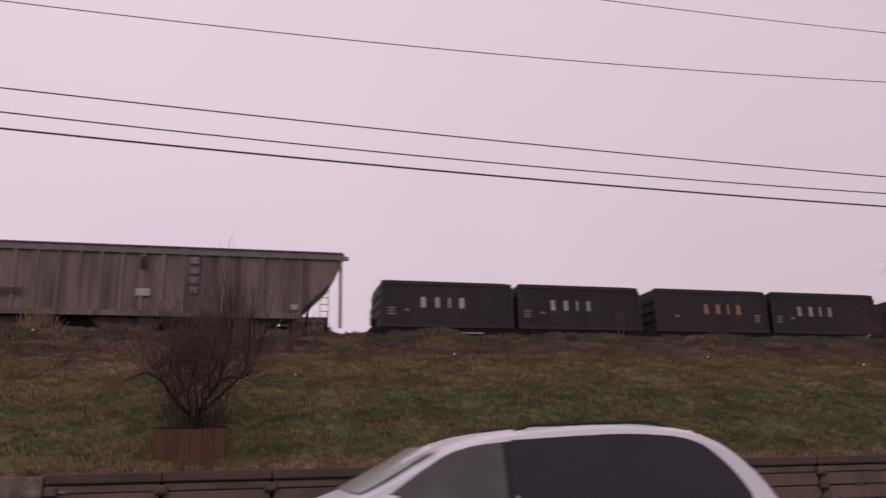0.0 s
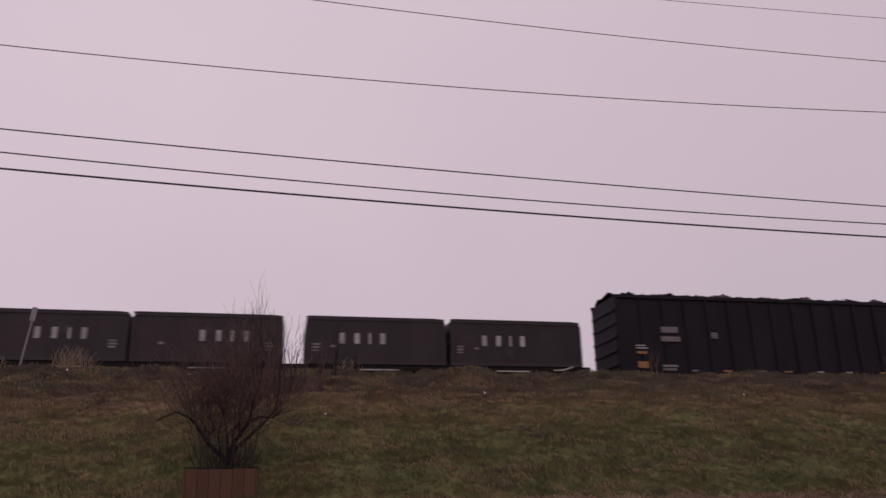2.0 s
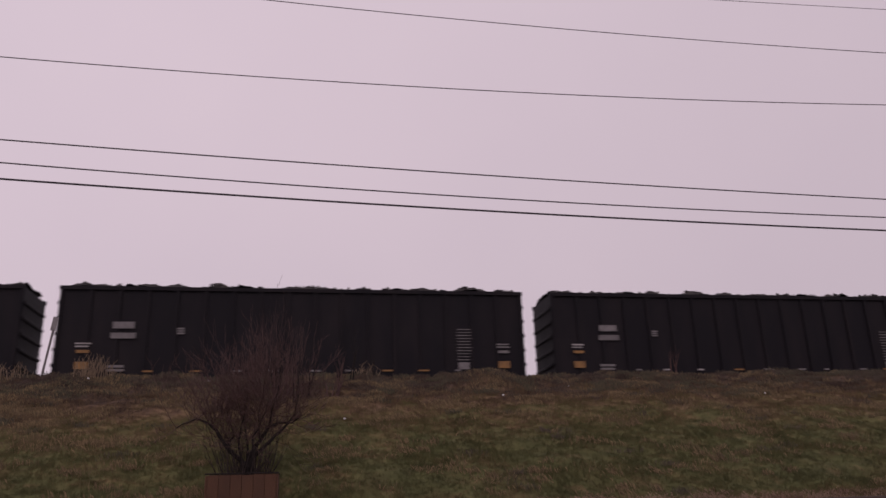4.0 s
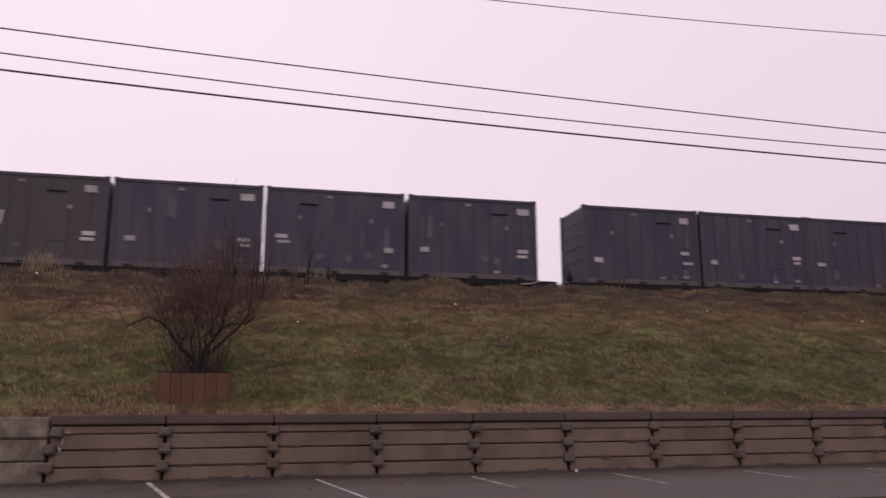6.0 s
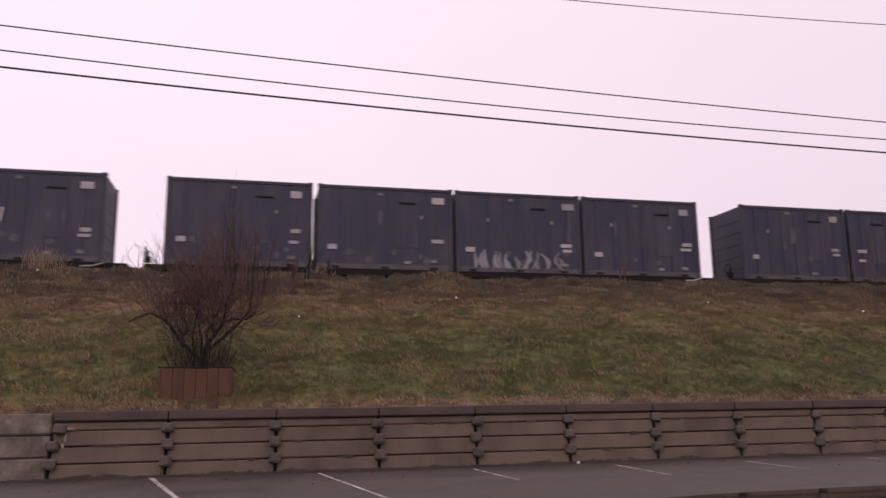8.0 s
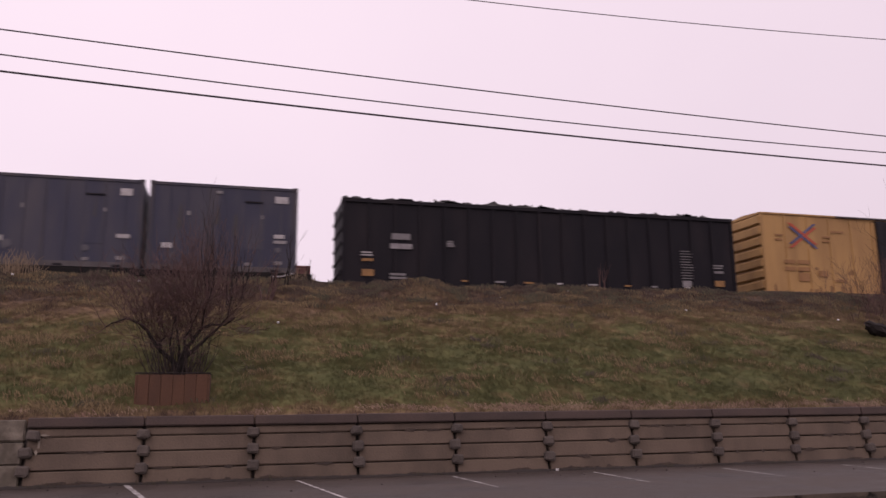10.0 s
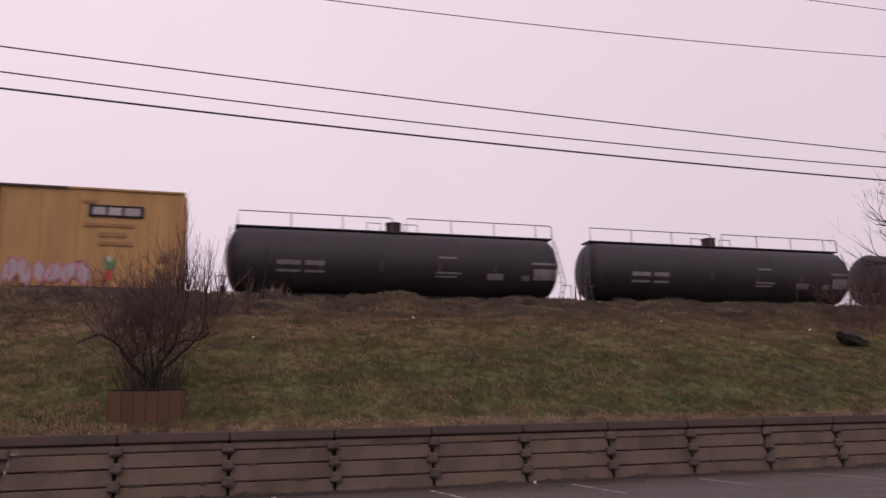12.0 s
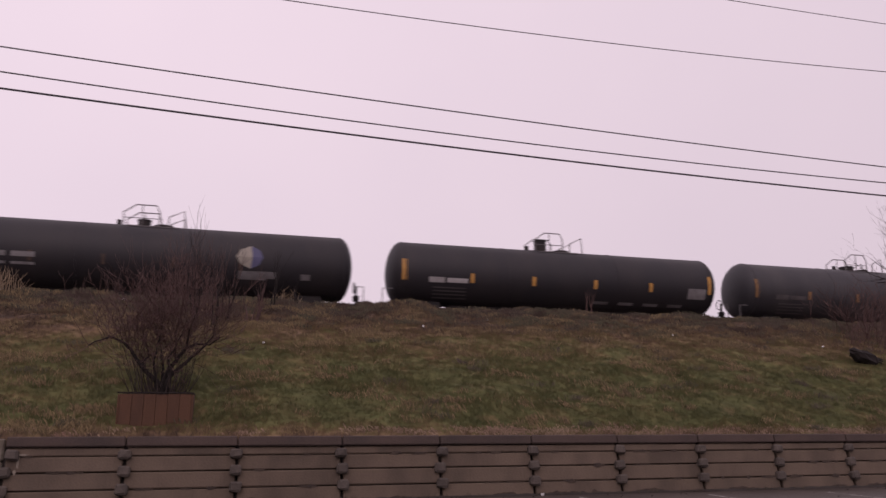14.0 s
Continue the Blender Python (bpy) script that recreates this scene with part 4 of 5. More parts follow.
def tank_car(s, length, style):
    """A black tank with dished ends, saddle, manway and handrails. style 0: full-length top rail; 1: small platform; 2: small platform, amber tabs; 3: worn."""
    ob = thing("tank_car", {0: "black tank car with a full-length top handrail", 1: "black tank car with a round pale patch", 2: "black tank car with amber reflector tabs",
                            3: "greyed worn black tank car"}[style], "tank car", group="train")
    r, zc, n = (1.47, 2.53, 40)
    paint = TANK_WORN if style == 3 else TANK
    bm = B()
    prof = [(0.62 * (1 - math.cos(math.pi / 2 * i / 7)), max(r * math.sin(math.pi / 2 * i / 7), 0.002)) for i in range(8)]
    prof = prof + [(length - x, q) for x, q in reversed(prof)]
    rings = [[bm.verts.new((x, q * math.cos(k * math.tau / n), zc + q * math.sin(k * math.tau / n))) for k in range(n)] for x, q in prof]
    for a, b in zip(rings, rings[1:]):
        for k in range(n):
            bm.faces.new((a[k], a[(k + 1) % n], b[(k + 1) % n], b[k]))
    part("tank_shell", bm, paint, ob, smooth=True)
    for x in (0.62, length * 0.33, length * 0.66, length - 0.62):
        part("weld_band", tube(B(), [(x - 0.03, 0, zc), (x + 0.03, 0, zc)], r + 0.012, 40), paint, ob)
    bm = box(B(), -0.1, length + 0.1, -0.32, 0.32, 0.62, 0.95)
    box(bm, 2.9, length - 2.9, -0.3, 0.3, 0.40, 1.12)
    for x in (1.9, length - 1.9):
        prism(bm, [(x - 0.6, 0.9), (x + 0.6, 0.9), (x + 0.45, 1.3), (x - 0.45, 1.3)], -0.6, 0.6)
    part("underframe", bm, DARK, ob)
    mid = length * 0.485
    top = zc + r
    mx, up, wide = {0: (mid, 0.48, 0.36), 1: (mid - 0.25, 0.22, 0.27), 2: (mid - 0.5, 0.50, 0.30), 3: (mid - 0.35, 0.16, 0.36)}[style]
    man = tube(B(), [(mx, 0, top - 0.15), (mx, 0, top + up)], wide, 20)
    tube(man, [(mx, 0, top + up), (mx, 0, top + up + 0.05)], wide + 0.03, 20)
    part("manway", man, DARK, ob)
    if style != 0:
        part("top_platform", box(B(), mid - 0.9, mid + 1.25, -0.7, 0.7, top - 0.16, top - 0.12), RAIL_STEEL, ob)
        part("valve", tube(B(), [(mid - 1.25, -0.1, top - 0.1), (mid - 1.25, -0.1, top + 0.2)], 0.1, 10), DARK, ob)
        part("hatch_cover", tube(B(), [(mid + 0.55, 0, top - 0.1), (mid + 0.55, 0, top + 0.05)], 0.42, 16), DARK, ob)
        for sy in (-0.68, 0.68):
            part("handrail", tube(B(), [(mid - 1.0, sy, top - 0.14), (mid - 1.05, sy, top + 0.42), (mid - 0.55, sy, top + 0.78), (mid + 0.25, sy, top + 0.78), (mid + 0.4, sy, top + 0.5), (mid + 0.4, sy, top - 0.14)], 0.028, 5), RAIL_STEEL, ob)
            part("rail_post", tube(B(), [(mid - 0.3, sy, top - 0.14), (mid - 0.3, sy, top + 0.78)], 0.022, 5), RAIL_STEEL, ob)
            part("handrail", tube(B(), [(mid + 0.75, sy, top - 0.14), (mid + 0.8, sy, top + 0.32), (mid + 1.4, sy, top + 0.62), (mid + 1.45, sy, top - 0.14)], 0.028, 5), RAIL_STEEL, ob)
            part("mid_rail", tube(B(), [(mid - 1.02, sy, top + 0.2), (mid + 0.4, sy, top + 0.2)], 0.018, 5), RAIL_STEEL, ob)
    else:
        part("walkway", box(B(), 0.35, length - 0.1, -0.45, 0.45, top + 0.0, top + 0.06), DARK, ob)
        for sy in (-0.4,):
            for a, b in ((0.45, mid - 0.15), (mid + 0.55, length - 0.1)):
                part("handrail", tube(B(), [(a, sy, top + 0.06), (a, sy, top + 0.72), (b - 0.1, sy, top + 0.7), (b, sy, top + 0.62), (b, sy, top + 0.06)], 0.026, 5), RAIL_STEEL, ob)
                for i in range(1, 3 if a < 1 else 4):
                    x = a + (b - a) * i / (3 if a < 1 else 3.4)
                    part("rail_post", tube(B(), [(x, sy, top + 0.05), (x, sy, top + 0.7)], 0.022, 5), RAIL_STEEL, ob)
        for dx in (-1.0, 0.75):
            part("manway_rail", tube(B(), [(mid + dx - 0.35, -0.4, top), (mid + dx - 0.35, -0.4, top + 0.42), (mid + dx + 0.3, -0.4, top + 0.42), (mid + dx + 0.3, -0.4, top)], 0.024, 5), RAIL_STEEL, ob)
    for x, d in ((-0.05, 1), (length + 0.05, -1)):
        lad = B()
        for dy in (-1.15, -0.75) if style == 0 else ():
            tube(lad, [(x + 0.15 * d, dy, 0.7), (x - 0.1 * d, dy, 1.8), (x + 0.2 * d, dy * 0.62, top - 0.1)], 0.024, 5)
        for i in range(6 if style == 0 else 0):
            f = i / 6
            z = 0.8 + i * 0.5
            tube(lad, [(x + 0.02 * d, -1.15 * (1 - 0.3 * f), z), (x + 0.02 * d, -0.75 * (1 - 0.3 * f), z)], 0.02, 4)
        tube(lad, [(x - 0.35 * d, -1.2, 0.9), (x - 0.35 * d, -1.2, 1.6), (x + 0.1 * d, -1.2, 1.6)], 0.024, 5)
        part("end_ladder", lad, RAIL_STEEL, ob)
        plat = box(B(), x - 0.5 * d if d > 0 else x, x if d > 0 else x + 0.5, -1.35, 1.35, 0.86, 0.92)
        part("end_platform", plat, DARK, ob)

    def tab(x, z, w, h, m, label=""):
        """A patch that follows the tank's round side."""
        g, cols = B(), []
        for j in range(5):
            zz = z + h * j / 4
            yy = -math.sqrt(max((r + 0.008) ** 2 - (zz - zc) ** 2, 0.01))
            cols.append([g.verts.new((x, yy, zz)), g.verts.new((x + w, yy, zz))])
        for (a, b), (c, d) in zip(cols, cols[1:]):
            g.faces.new((a, b, d, c))
        part("marking", g, m, ob, label)

    if style in (0, 1):
        for j, z in enumerate((2.15, 1.95)):
            tab(2.1, z - 0.1 * j, 1.0, 0.10 if j else 0.2, DIM_MARK)
            tab(3.3, z - 0.1 * j, 0.85, 0.10 if j else 0.2, DIM_MARK)
        for x, z, w, h in ((length * 0.6, 2.65, 0.85, 0.08), (length * 0.59, 1.95, 1.2, 0.09), (length * 0.59, 1.8, 1.0, 0.07), (length * 0.75, 1.75, 0.8, 0.28), (length * 0.86, 1.75, 0.4, 0.24), (length - 1.7, 2.5, 1.2, 0.1), (length - 1.6, 1.8, 1.15, 0.5)):
            if style == 1 and z > 1.76:
                continue
            tab(x, z, w, h, DIM_MARK)
        for i in range(4):
            tab(3.9 + i * 2.7, 2.0, 0.14, 0.42, RUST)
    if style == 1:
        cx, cz = length * 0.735, 2.62
        for side, m in ((0, CREAM), (1, LOGO_BLUE)):
            g = B()
            fan = [g.verts.new((cx + 0.05, -r - 0.03, cz))]
            for k in range(5):
                a = (math.pi / 2 + k * math.pi / 4) if side == 0 else (-math.pi / 2 + k * math.pi / 4)
                zz = cz + 0.5 * math.sin(a) * (1.0 if k % 2 == 0 else 0.9)
                fan.append(g.verts.new((cx + (0.62 if side == 0 else 0.5) * math.cos(a), -math.sqrt((r + 0.02) ** 2 - (zz - zc) ** 2), zz)))
            for k in range(1, 5):
                g.faces.new((fan[0], fan[k], fan[k + 1]))
            part("emblem_patch", g, m, ob, "faded cream and blue patch" if side == 0 else "")
        tab(cx - 0.5, 1.68, 1.15, 0.34, DIM_MARK)
    if style in (2, 3):
        m = AMBER if style == 2 else STAIN
        for x, h in ((0.44, 0.95), (3.66, 0.42), (6.7, 0.42), (9.87, 0.42), (12.85, 0.42), (length - 0.83, 0.9)):
            tab(x, 2.0, 0.19 if h < 0.85 else 0.24, h, m, "amber reflector tab" if style == 2 else "")
        tab(1.7, 1.95, 0.75, 0.24, PALE if style == 2 else DUSTY)
        tab(2.55, 1.97, 1.0, 0.2, PALE if style == 2 else DUSTY)
        for i in range(4):
            tab(1.9 + i * 0.02, 1.72 - i * 0.14, 1.6, 0.05, DUSTY)
        for i in range(4):
            tab(10.0 + i * 1.35, 1.35, 0.8, 0.12, DIM_MARK)
        tab(length - 1.95, 1.75, 1.0, 0.5, DIM_MARK)
    for x in (1.9, length - 1.9):
        bogie(ob, x)
    couplers(ob, length)
    brake_stand(ob, length + 0.08 if style else -0.12, 0.85, 0.75)
    return ride(ob, s)


for s0, ln, style in ((115.5, 15.6, 0), (132.65, 15.7, 0), (150.0, 17.0, 1), (168.65, 16.98, 2), (187.15, 16.4, 3)):
    tank_car(s0, ln, style)


def hopper(s, length):
    ob = thing("covered_hopper", "weathered grey ribbed covered hopper car streaked with grime", "hopper car", group="train")
    y0, h, zb = -1.5, 4.22, 1.58
    e = 2.05
    part("body", prism(B(), [(e, zb), (length - e, zb), (length - 0.55, 3.1), (length - 0.15, h - 0.35), (length - 0.15, h), (0.15, h), (0.15, h - 0.35), (0.55, 3.1)], y0 + 0.08, -y0 - 0.08), HOPPER, ob)
    roof = prism(B(), [(0.0, h), (length, h), (length - 0.05, h + 0.14), (0.05, h + 0.14)], -1.2, 1.2)
    part("roof", roof, HOPPER, ob)
    part("roof_hatches", box(B(), 0.7, length - 0.7, -0.35, 0.35, h + 0.14, h + 0.24), ROOF_GREY, ob)
    part("top_chord", box(B(), -0.12, length + 0.12, y0 - 0.02, y0 + 0.14, h - 0.22, h - 0.05), ROOF_GREY, ob)
    part("roof_walk", box(B(), 0.1, length - 0.1, y0 + 0.25, y0 + 0.55, h + 0.15, h + 0.19), ROOF_GREY, ob)
    n = 18
    for i in range(n):
        x = 1.9 + (length - 3.9) * i / (n - 1)
        part("side_post", prism(B(), [(x, zb), (x + 0.10, zb), (x + 0.10, h - 0.22), (x, h - 0.22)], y0 - 0.02, y0 + 0.079), HOPPER_RIB, ob)
    part("side_sill", box(B(), 1.9, length - 1.9, y0 - 0.03, y0 + 0.1, zb - 0.22, zb), HOPPER, ob)
    for x in (0.16, length - 0.28):
        part("end_post", box(B(), x, x + 0.12, y0, y0 + 0.12, 1.0, h - 0.2), HOPPER, ob)
        lad = B()
        dx = 0.35 if x < 1 else -0.45
        for q in (0, 0.35):
            box(lad, x + dx - q * (1 if x > 1 else -1), x + dx - q * (1 if x > 1 else -1) + 0.03, y0 + 0.3, y0 + 0.33, 1.0, 3.0)
        for i in range(7):
            a = min(x + dx, x + dx - 0.35 * (1 if x > 1 else -1))
            box(lad, a, a + 0.38, y0 + 0.3, y0 + 0.33, 1.15 + i * 0.3, 1.18 + i * 0.3)
        part("end_ladder", lad, RAIL_STEEL, ob)
    for x in (0.9, length - 2.2):
        part("end_deck", box(B(), x, x + 1.3, -1.4, 1.4, 0.85, 1.25), DARK, ob)
    part("centre_sill", box(B(), 0.1, length - 0.1, -0.35, 0.35, 0.6, 0.85), DARK, ob)
    for x in (4.2, 8.7, 13.2):
        part("discharge_chute", prism(B(), [(x - 1.6, zb - 0.22), (x + 1.6, zb - 0.22), (x + 0.4, 0.5), (x - 0.4, 0.5)], -1.0, 1.0), HOPPER, ob)
    part("brake_gear", box(B(), 2.9, length - 2.9, -0.45, 0.45, 0.2, zb - 0.02), DARK, ob)
    for x in (0.5, length - 3.1):
        part("end_slope_gear", box(B(), x, x + 2.6, -0.3, 0.3, 0.25, 1.22), DARK, ob)
    mark(ob, length - 8.6, 2.2, 0.55, 0.3, PALE, y0 - 0.025, "pale placard")
    mark(ob, length - 2.35, 1.75, 0.3, 0.22, PALE, y0 - 0.025)
    for i in range(4):
        mark(ob, length - 6.5, 2.35 + i * 0.42, 0.32, 0.28, DIM_MARK, y0 - 0.025)
    mark(ob, length - 8.5, 3.3, 0.25, 0.55, DARK, y0 - 0.025)
    bars(ob, length - 14.0, 2.15, 1.3, 2, 0.1, RUST, y0 - 0.025)
    for x in (2.0, length - 2.0):
        bogie(ob, x)
    couplers(ob, length)
    return ride(ob, s)


hopper(-173.35, 17.6)


# ---- beyond the track ----
def far_container():
    ob = thing("storage_container", "dull red steel storage container standing behind the track", "storage container", pose(1.31, 39.6, 5.58))
    part("shell", box(B(), 0.05, 2.30, 0.05, 3.0, -0.12, 2.66), SHED, ob)
    for x in (0.0, 2.23):
        part("corner_post", soft_box(B(), x, x + 0.12, 0.0, 0.12, 0.0, 2.7, 0.015), SHED, ob)
    part("roof_rail", soft_box(B(), 0.12, 2.23, 0.0, 0.1, 2.6, 2.7, 0.015), SHED, ob)
    for x in (0.12, 1.18):
        part("door_leaf", box(B(), x, x + 1.04, 0.02, 0.049, 0.1, 2.58), SHED, ob)
    for x in (0.5, 0.85, 1.45, 1.8):
        part("lock_rod", tube(B(), [(x, 0.0, 0.1), (x, 0.0, 2.58)], 0.02, 6), RUST, ob)


far_container()


# ---- the parked car that the camera looks out of ----
def parked_car():
    """A dark blue car facing east with its near side window wound down; only the roof edge and the mirror reach into view."""
    ob = thing("parked_car", "dark blue car parked at the roadside with an open side window", "car")
    part("lower_body", prism(B(), [(-2.3, 0.4), (2.1, 0.4), (2.3, 0.6), (2.25, 0.92), (1.2, 1.04), (-2.25, 1.04), (-2.36, 0.7)], -1.42, 0.30), BLUE_CAR, ob)
    roof = soft_box(B(), -1.9, 0.31, -1.37, 0.27, 1.735, 1.795, 0.025)
    part("roof", roof, BLUE_CAR, ob)
    for y, k in ((0.30, 1), (-1.42, -1)):
        part("roof_pillar", tube(B(), [(-2.2, y, 1.06), (-1.95, y, 1.55), (-1.75, y, 1.72), (-0.9, y, 1.750), (0.0, y, 1.750), (0.24, y, 1.744), (0.33, y, 1.724), (0.62, y, 1.63), (0.9, y, 1.43), (1.3, y, 1.06)], 0.045, 10), BLUE_CAR, ob, smooth=True)
        part("centre_pillar", box(B(), -0.75, -0.62, y - 0.03, y + 0.02, 1.27, 1.73), BLUE_CAR, ob)
        for x0, x1 in ((-0.66, 1.1), (-1.9, -0.68)):
            door = part("door", soft_box(B(), x0, x1, y - 0.035, y + 0.035, 0.5, 1.28, 0.02), BLUE_CAR, ob)
            part("door_handle", soft_box(B(), x0 + 0.08, x0 + 0.26, y + 0.036 * k - 0.012, y + 0.036 * k + 0.012, 1.08, 1.11, 0.006), CHROME, door)
        for x in (-1.4, 1.45):
            wheel = part("wheel", tube(B(), [(x, y - 0.2 if k > 0 else y + 0.2, 0.35), (x, y + 0.02 * k, 0.35)], 0.35, 28), RUBBER, ob)
            part("wheel_rim", tube(B(), [(x, y + 0.0 * k, 0.35), (x, y + 0.03 * k, 0.35)], 0.22, 20), CHROME, wheel)
        # rounded mirror housing on a short arm
        shell = B()
        n, ym = 28, y + 0.14 * k
        rings = []
        for off, grow in ((-0.055, 0.86), (-0.045, 0.96), (-0.02, 1.0), (0.03, 0.9), (0.055, 0.6)):
            ring = []
            for i in range(n):
                a = math.tau * i / n
                cx, cz = math.cos(a), math.sin(a)
                ring.append(shell.verts.new((0.479 + 0.122 * grow * math.copysign(abs(cx) ** 0.62, cx), ym + off * k, 1.297 + 0.089 * grow * math.copysign(abs(cz) ** 0.62, cz))))
            rings.append(ring)
        for r0, r1 in zip(rings, rings[1:]):
            for i in range(n):
                shell.faces.new((r0[i], r0[(i + 1) % n], r1[(i + 1) % n], r1[i]))
        shell.faces.new(rings[0][::-1])
        shell.faces.new(rings[-1])
        part("door_mirror", shell, BLUE_CAR, ob, smooth=True)
        part("mirror_arm", soft_box(B(), 0.50, 0.60, min(y, ym), max(y, ym), 1.22, 1.27, 0.012), BLUE_CAR, ob)
    screen = B()
    screen.faces.new([screen.verts.new(p) for p in ((1.28, 0.25, 1.07), (1.28, -1.37, 1.07), (0.29, -1.37, 1.74), (0.29, 0.25, 1.74))])
    part("windscreen", screen, CLEAR, ob)
    back = B()
    back.faces.new([back.verts.new(p) for p in ((-2.18, 0.25, 1.07), (-2.18, -1.37, 1.07), (-1.86, -1.37, 1.68), (-1.86, 0.25, 1.68))])
    part("rear_window", back, TINTED, ob)


parked_car()


# ---- white minivan ----
VAN_X, VAN_Y = 0.0, 7.05


def rounded(points, n=4):
    """Chaikin rounding of a closed outline."""
    for _ in range(n):
        out = []
        for (x0, z0), (x1, z1) in zip(points, points[1:] + points[:1]):
            out += [(x0 * 0.75 + x1 * 0.25, z0 * 0.75 + z1 * 0.25), (x0 * 0.25 + x1 * 0.75, z0 * 0.25 + z1 * 0.75)]
        points = out
    return points


BELT = 0.95


def lean_in(z):
    """How far the sides have leaned in at a height, as a share of the width."""
    return 1 - 0.18 * min(max((z - BELT) / 0.67, 0), 1)


def make_van():
    ob = thing("minivan", "white minivan with dark tinted side windows driving along the road", "minivan")
    # length along x, front towards -x, near side at -y
    side = [(-0.35, 0.30), (-0.42, 0.62), (-0.30, 0.86), (0.62, 1.06), (1.62, 1.56), (2.3, 1.665), (3.2, 1.69), (3.85, 1.62), (4.12, 1.42), (4.42, 0.98), (4.5, 0.6), (4.42, 0.30)]
    outline = []
    ring = rounded(side, 2)
    for (xa, za), (xb, zb) in zip(ring, ring[1:] + ring[:1]):     # a point where the outline crosses the belt line
        outline.append((xa, za))
        if (za - BELT) * (zb - BELT) < 0:
            u = (BELT - za) / (zb - za)
            outline.append((xa + (xb - xa) * u, BELT))
    bm = B()
    rows = []
    for y in (-0.95, -0.93, -0.80, -0.6, 0.6, 0.80, 0.93, 0.95):
        ring = []
        for x, z in outline:
            lift = {0.95: -0.10, 0.93: -0.05, 0.80: -0.015, 0.6: 0.0}[abs(y)] * smooth(1.2, 1.6, z)
            bow = 0.12 * (abs(y) / 0.95) ** 3 * (1 - smooth(0.9, 1.6, x)) * smooth(0.9, 1.0, z)   # the nose and windscreen curve back at the sides
            ring.append(bm.verts.new((x + bow, y * lean_in(z + lift), z + lift)))
        rows.append(ring)
    for a, b in zip(rows, rows[1:]):
        for i in range(len(a)):
            j = (i + 1) % len(a)
            bm.faces.new((a[i], a[j], b[j], b[i]))
    for ends in (rows[0], rows[-1][::-1]):
        bm.faces.new([v for v in ends if v.co.z <= BELT + 1e-5])
        bm.faces.new([v for v in ends if v.co.z >= BELT - 1e-5])
    part("body", bm, WHITE_CAR, ob, smooth=False)

    def pane(name, pts, m, off=0.008, rnd=2):
        for sgn in (-1, 1):
            g = B()
            vs = []
            for x, z in rounded(pts, rnd):
                yy = 0.95 * lean_in(z) + off
                vs.append(g.verts.new((x, sgn * yy, z)))
            g.faces.new(vs)
            part(name, g, m, ob)

    pane("side_window", [(2.02, 0.98), (2.03, 1.55), (2.12, 1.552), (2.8, 1.583), (3.2, 1.588), (3.72, 1.545), (3.98, 1.33), (4.16, 1.06), (4.10, 0.98), (3.2, 0.985)], TINTED)
    pane("front_window", [(0.76, 0.96), (1.015, 1.138), (1.335, 1.343), (1.47, 1.422), (1.573, 1.467), (1.716, 1.503), (1.82, 1.519), (1.99, 1.535), (1.99, 0.96)], CLEAR, 0.006, 0)
    pane("window_pillar", [(1.985, 0.96), (1.985, 1.535), (2.06, 1.54), (2.06, 0.96)], RUBBER, 0.004, 0)
    # windscreen sheet, coloured pale in place of the sky it would mirror
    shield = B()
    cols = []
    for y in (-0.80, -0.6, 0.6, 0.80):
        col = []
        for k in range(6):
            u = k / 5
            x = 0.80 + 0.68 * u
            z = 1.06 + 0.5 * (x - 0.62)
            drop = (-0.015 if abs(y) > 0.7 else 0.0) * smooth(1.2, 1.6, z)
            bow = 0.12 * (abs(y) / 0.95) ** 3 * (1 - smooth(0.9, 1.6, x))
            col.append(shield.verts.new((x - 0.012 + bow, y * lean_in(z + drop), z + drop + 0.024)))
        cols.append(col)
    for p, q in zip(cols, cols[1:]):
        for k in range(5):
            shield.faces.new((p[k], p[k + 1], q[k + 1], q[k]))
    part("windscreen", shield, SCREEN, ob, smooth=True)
    rear = B()
    rear.faces.new([rear.verts.new(p) for p in ((4.36, -0.68, 1.08), (4.36, 0.68, 1.08), (4.12, 0.6, 1.46), (4.12, -0.6, 1.46))])
    part("rear_window", rear, TINTED, ob)
    part("spoiler", soft_box(B(), 3.56, 3.87, -0.58, 0.58, 1.54, 1.612, 0.03), WHITE_CAR, ob)
    part("brake_lamp", soft_box(B(), 3.85, 3.90, -0.5, 0.5, 1.562, 1.605, 0.012), RED_LENS, ob, "glowing red high brake lamp")
    for sgn in (-1, 1):
        part("roof_rail", tube(B(), [(2.15, sgn * 0.62, 1.62), (2.3, sgn * 0.62, 1.67), (3.4, sgn * 0.62, 1.69), (3.6, sgn * 0.62, 1.63)], 0.016, 6), RUBBER, ob)
        part("tail_lamp", soft_box(B(), 4.28, 4.46, sgn * 0.86 - 0.05, sgn * 0.86 + 0.05, 0.75, 1.05, 0.03), TAIL_LENS, ob)
        part("door_mirror", soft_box(B(), 0.95, 1.12, sgn * 1.02 - 0.1, sgn * 1.02 + 0.1, 1.0, 1.16, 0.04), WHITE_CAR, ob)
        part("rub_strip", box(B(), 0.3, 4.2, sgn * 0.955 - 0.01, sgn * 0.955 + 0.01, 0.52, 0.6), RUBBER, ob)
        part("head_lamp", soft_box(B(), -0.42, -0.2, sgn * 0.7 - 0.16, sgn * 0.7 + 0.16, 0.62, 0.78, 0.03), CHROME, ob)
        for x in (0.5, 3.55):
            wheel = part("wheel", tube(B(), [(x, sgn * 0.76, 0.33), (x, sgn * 0.96, 0.33)], 0.33, 28), RUBBER, ob)
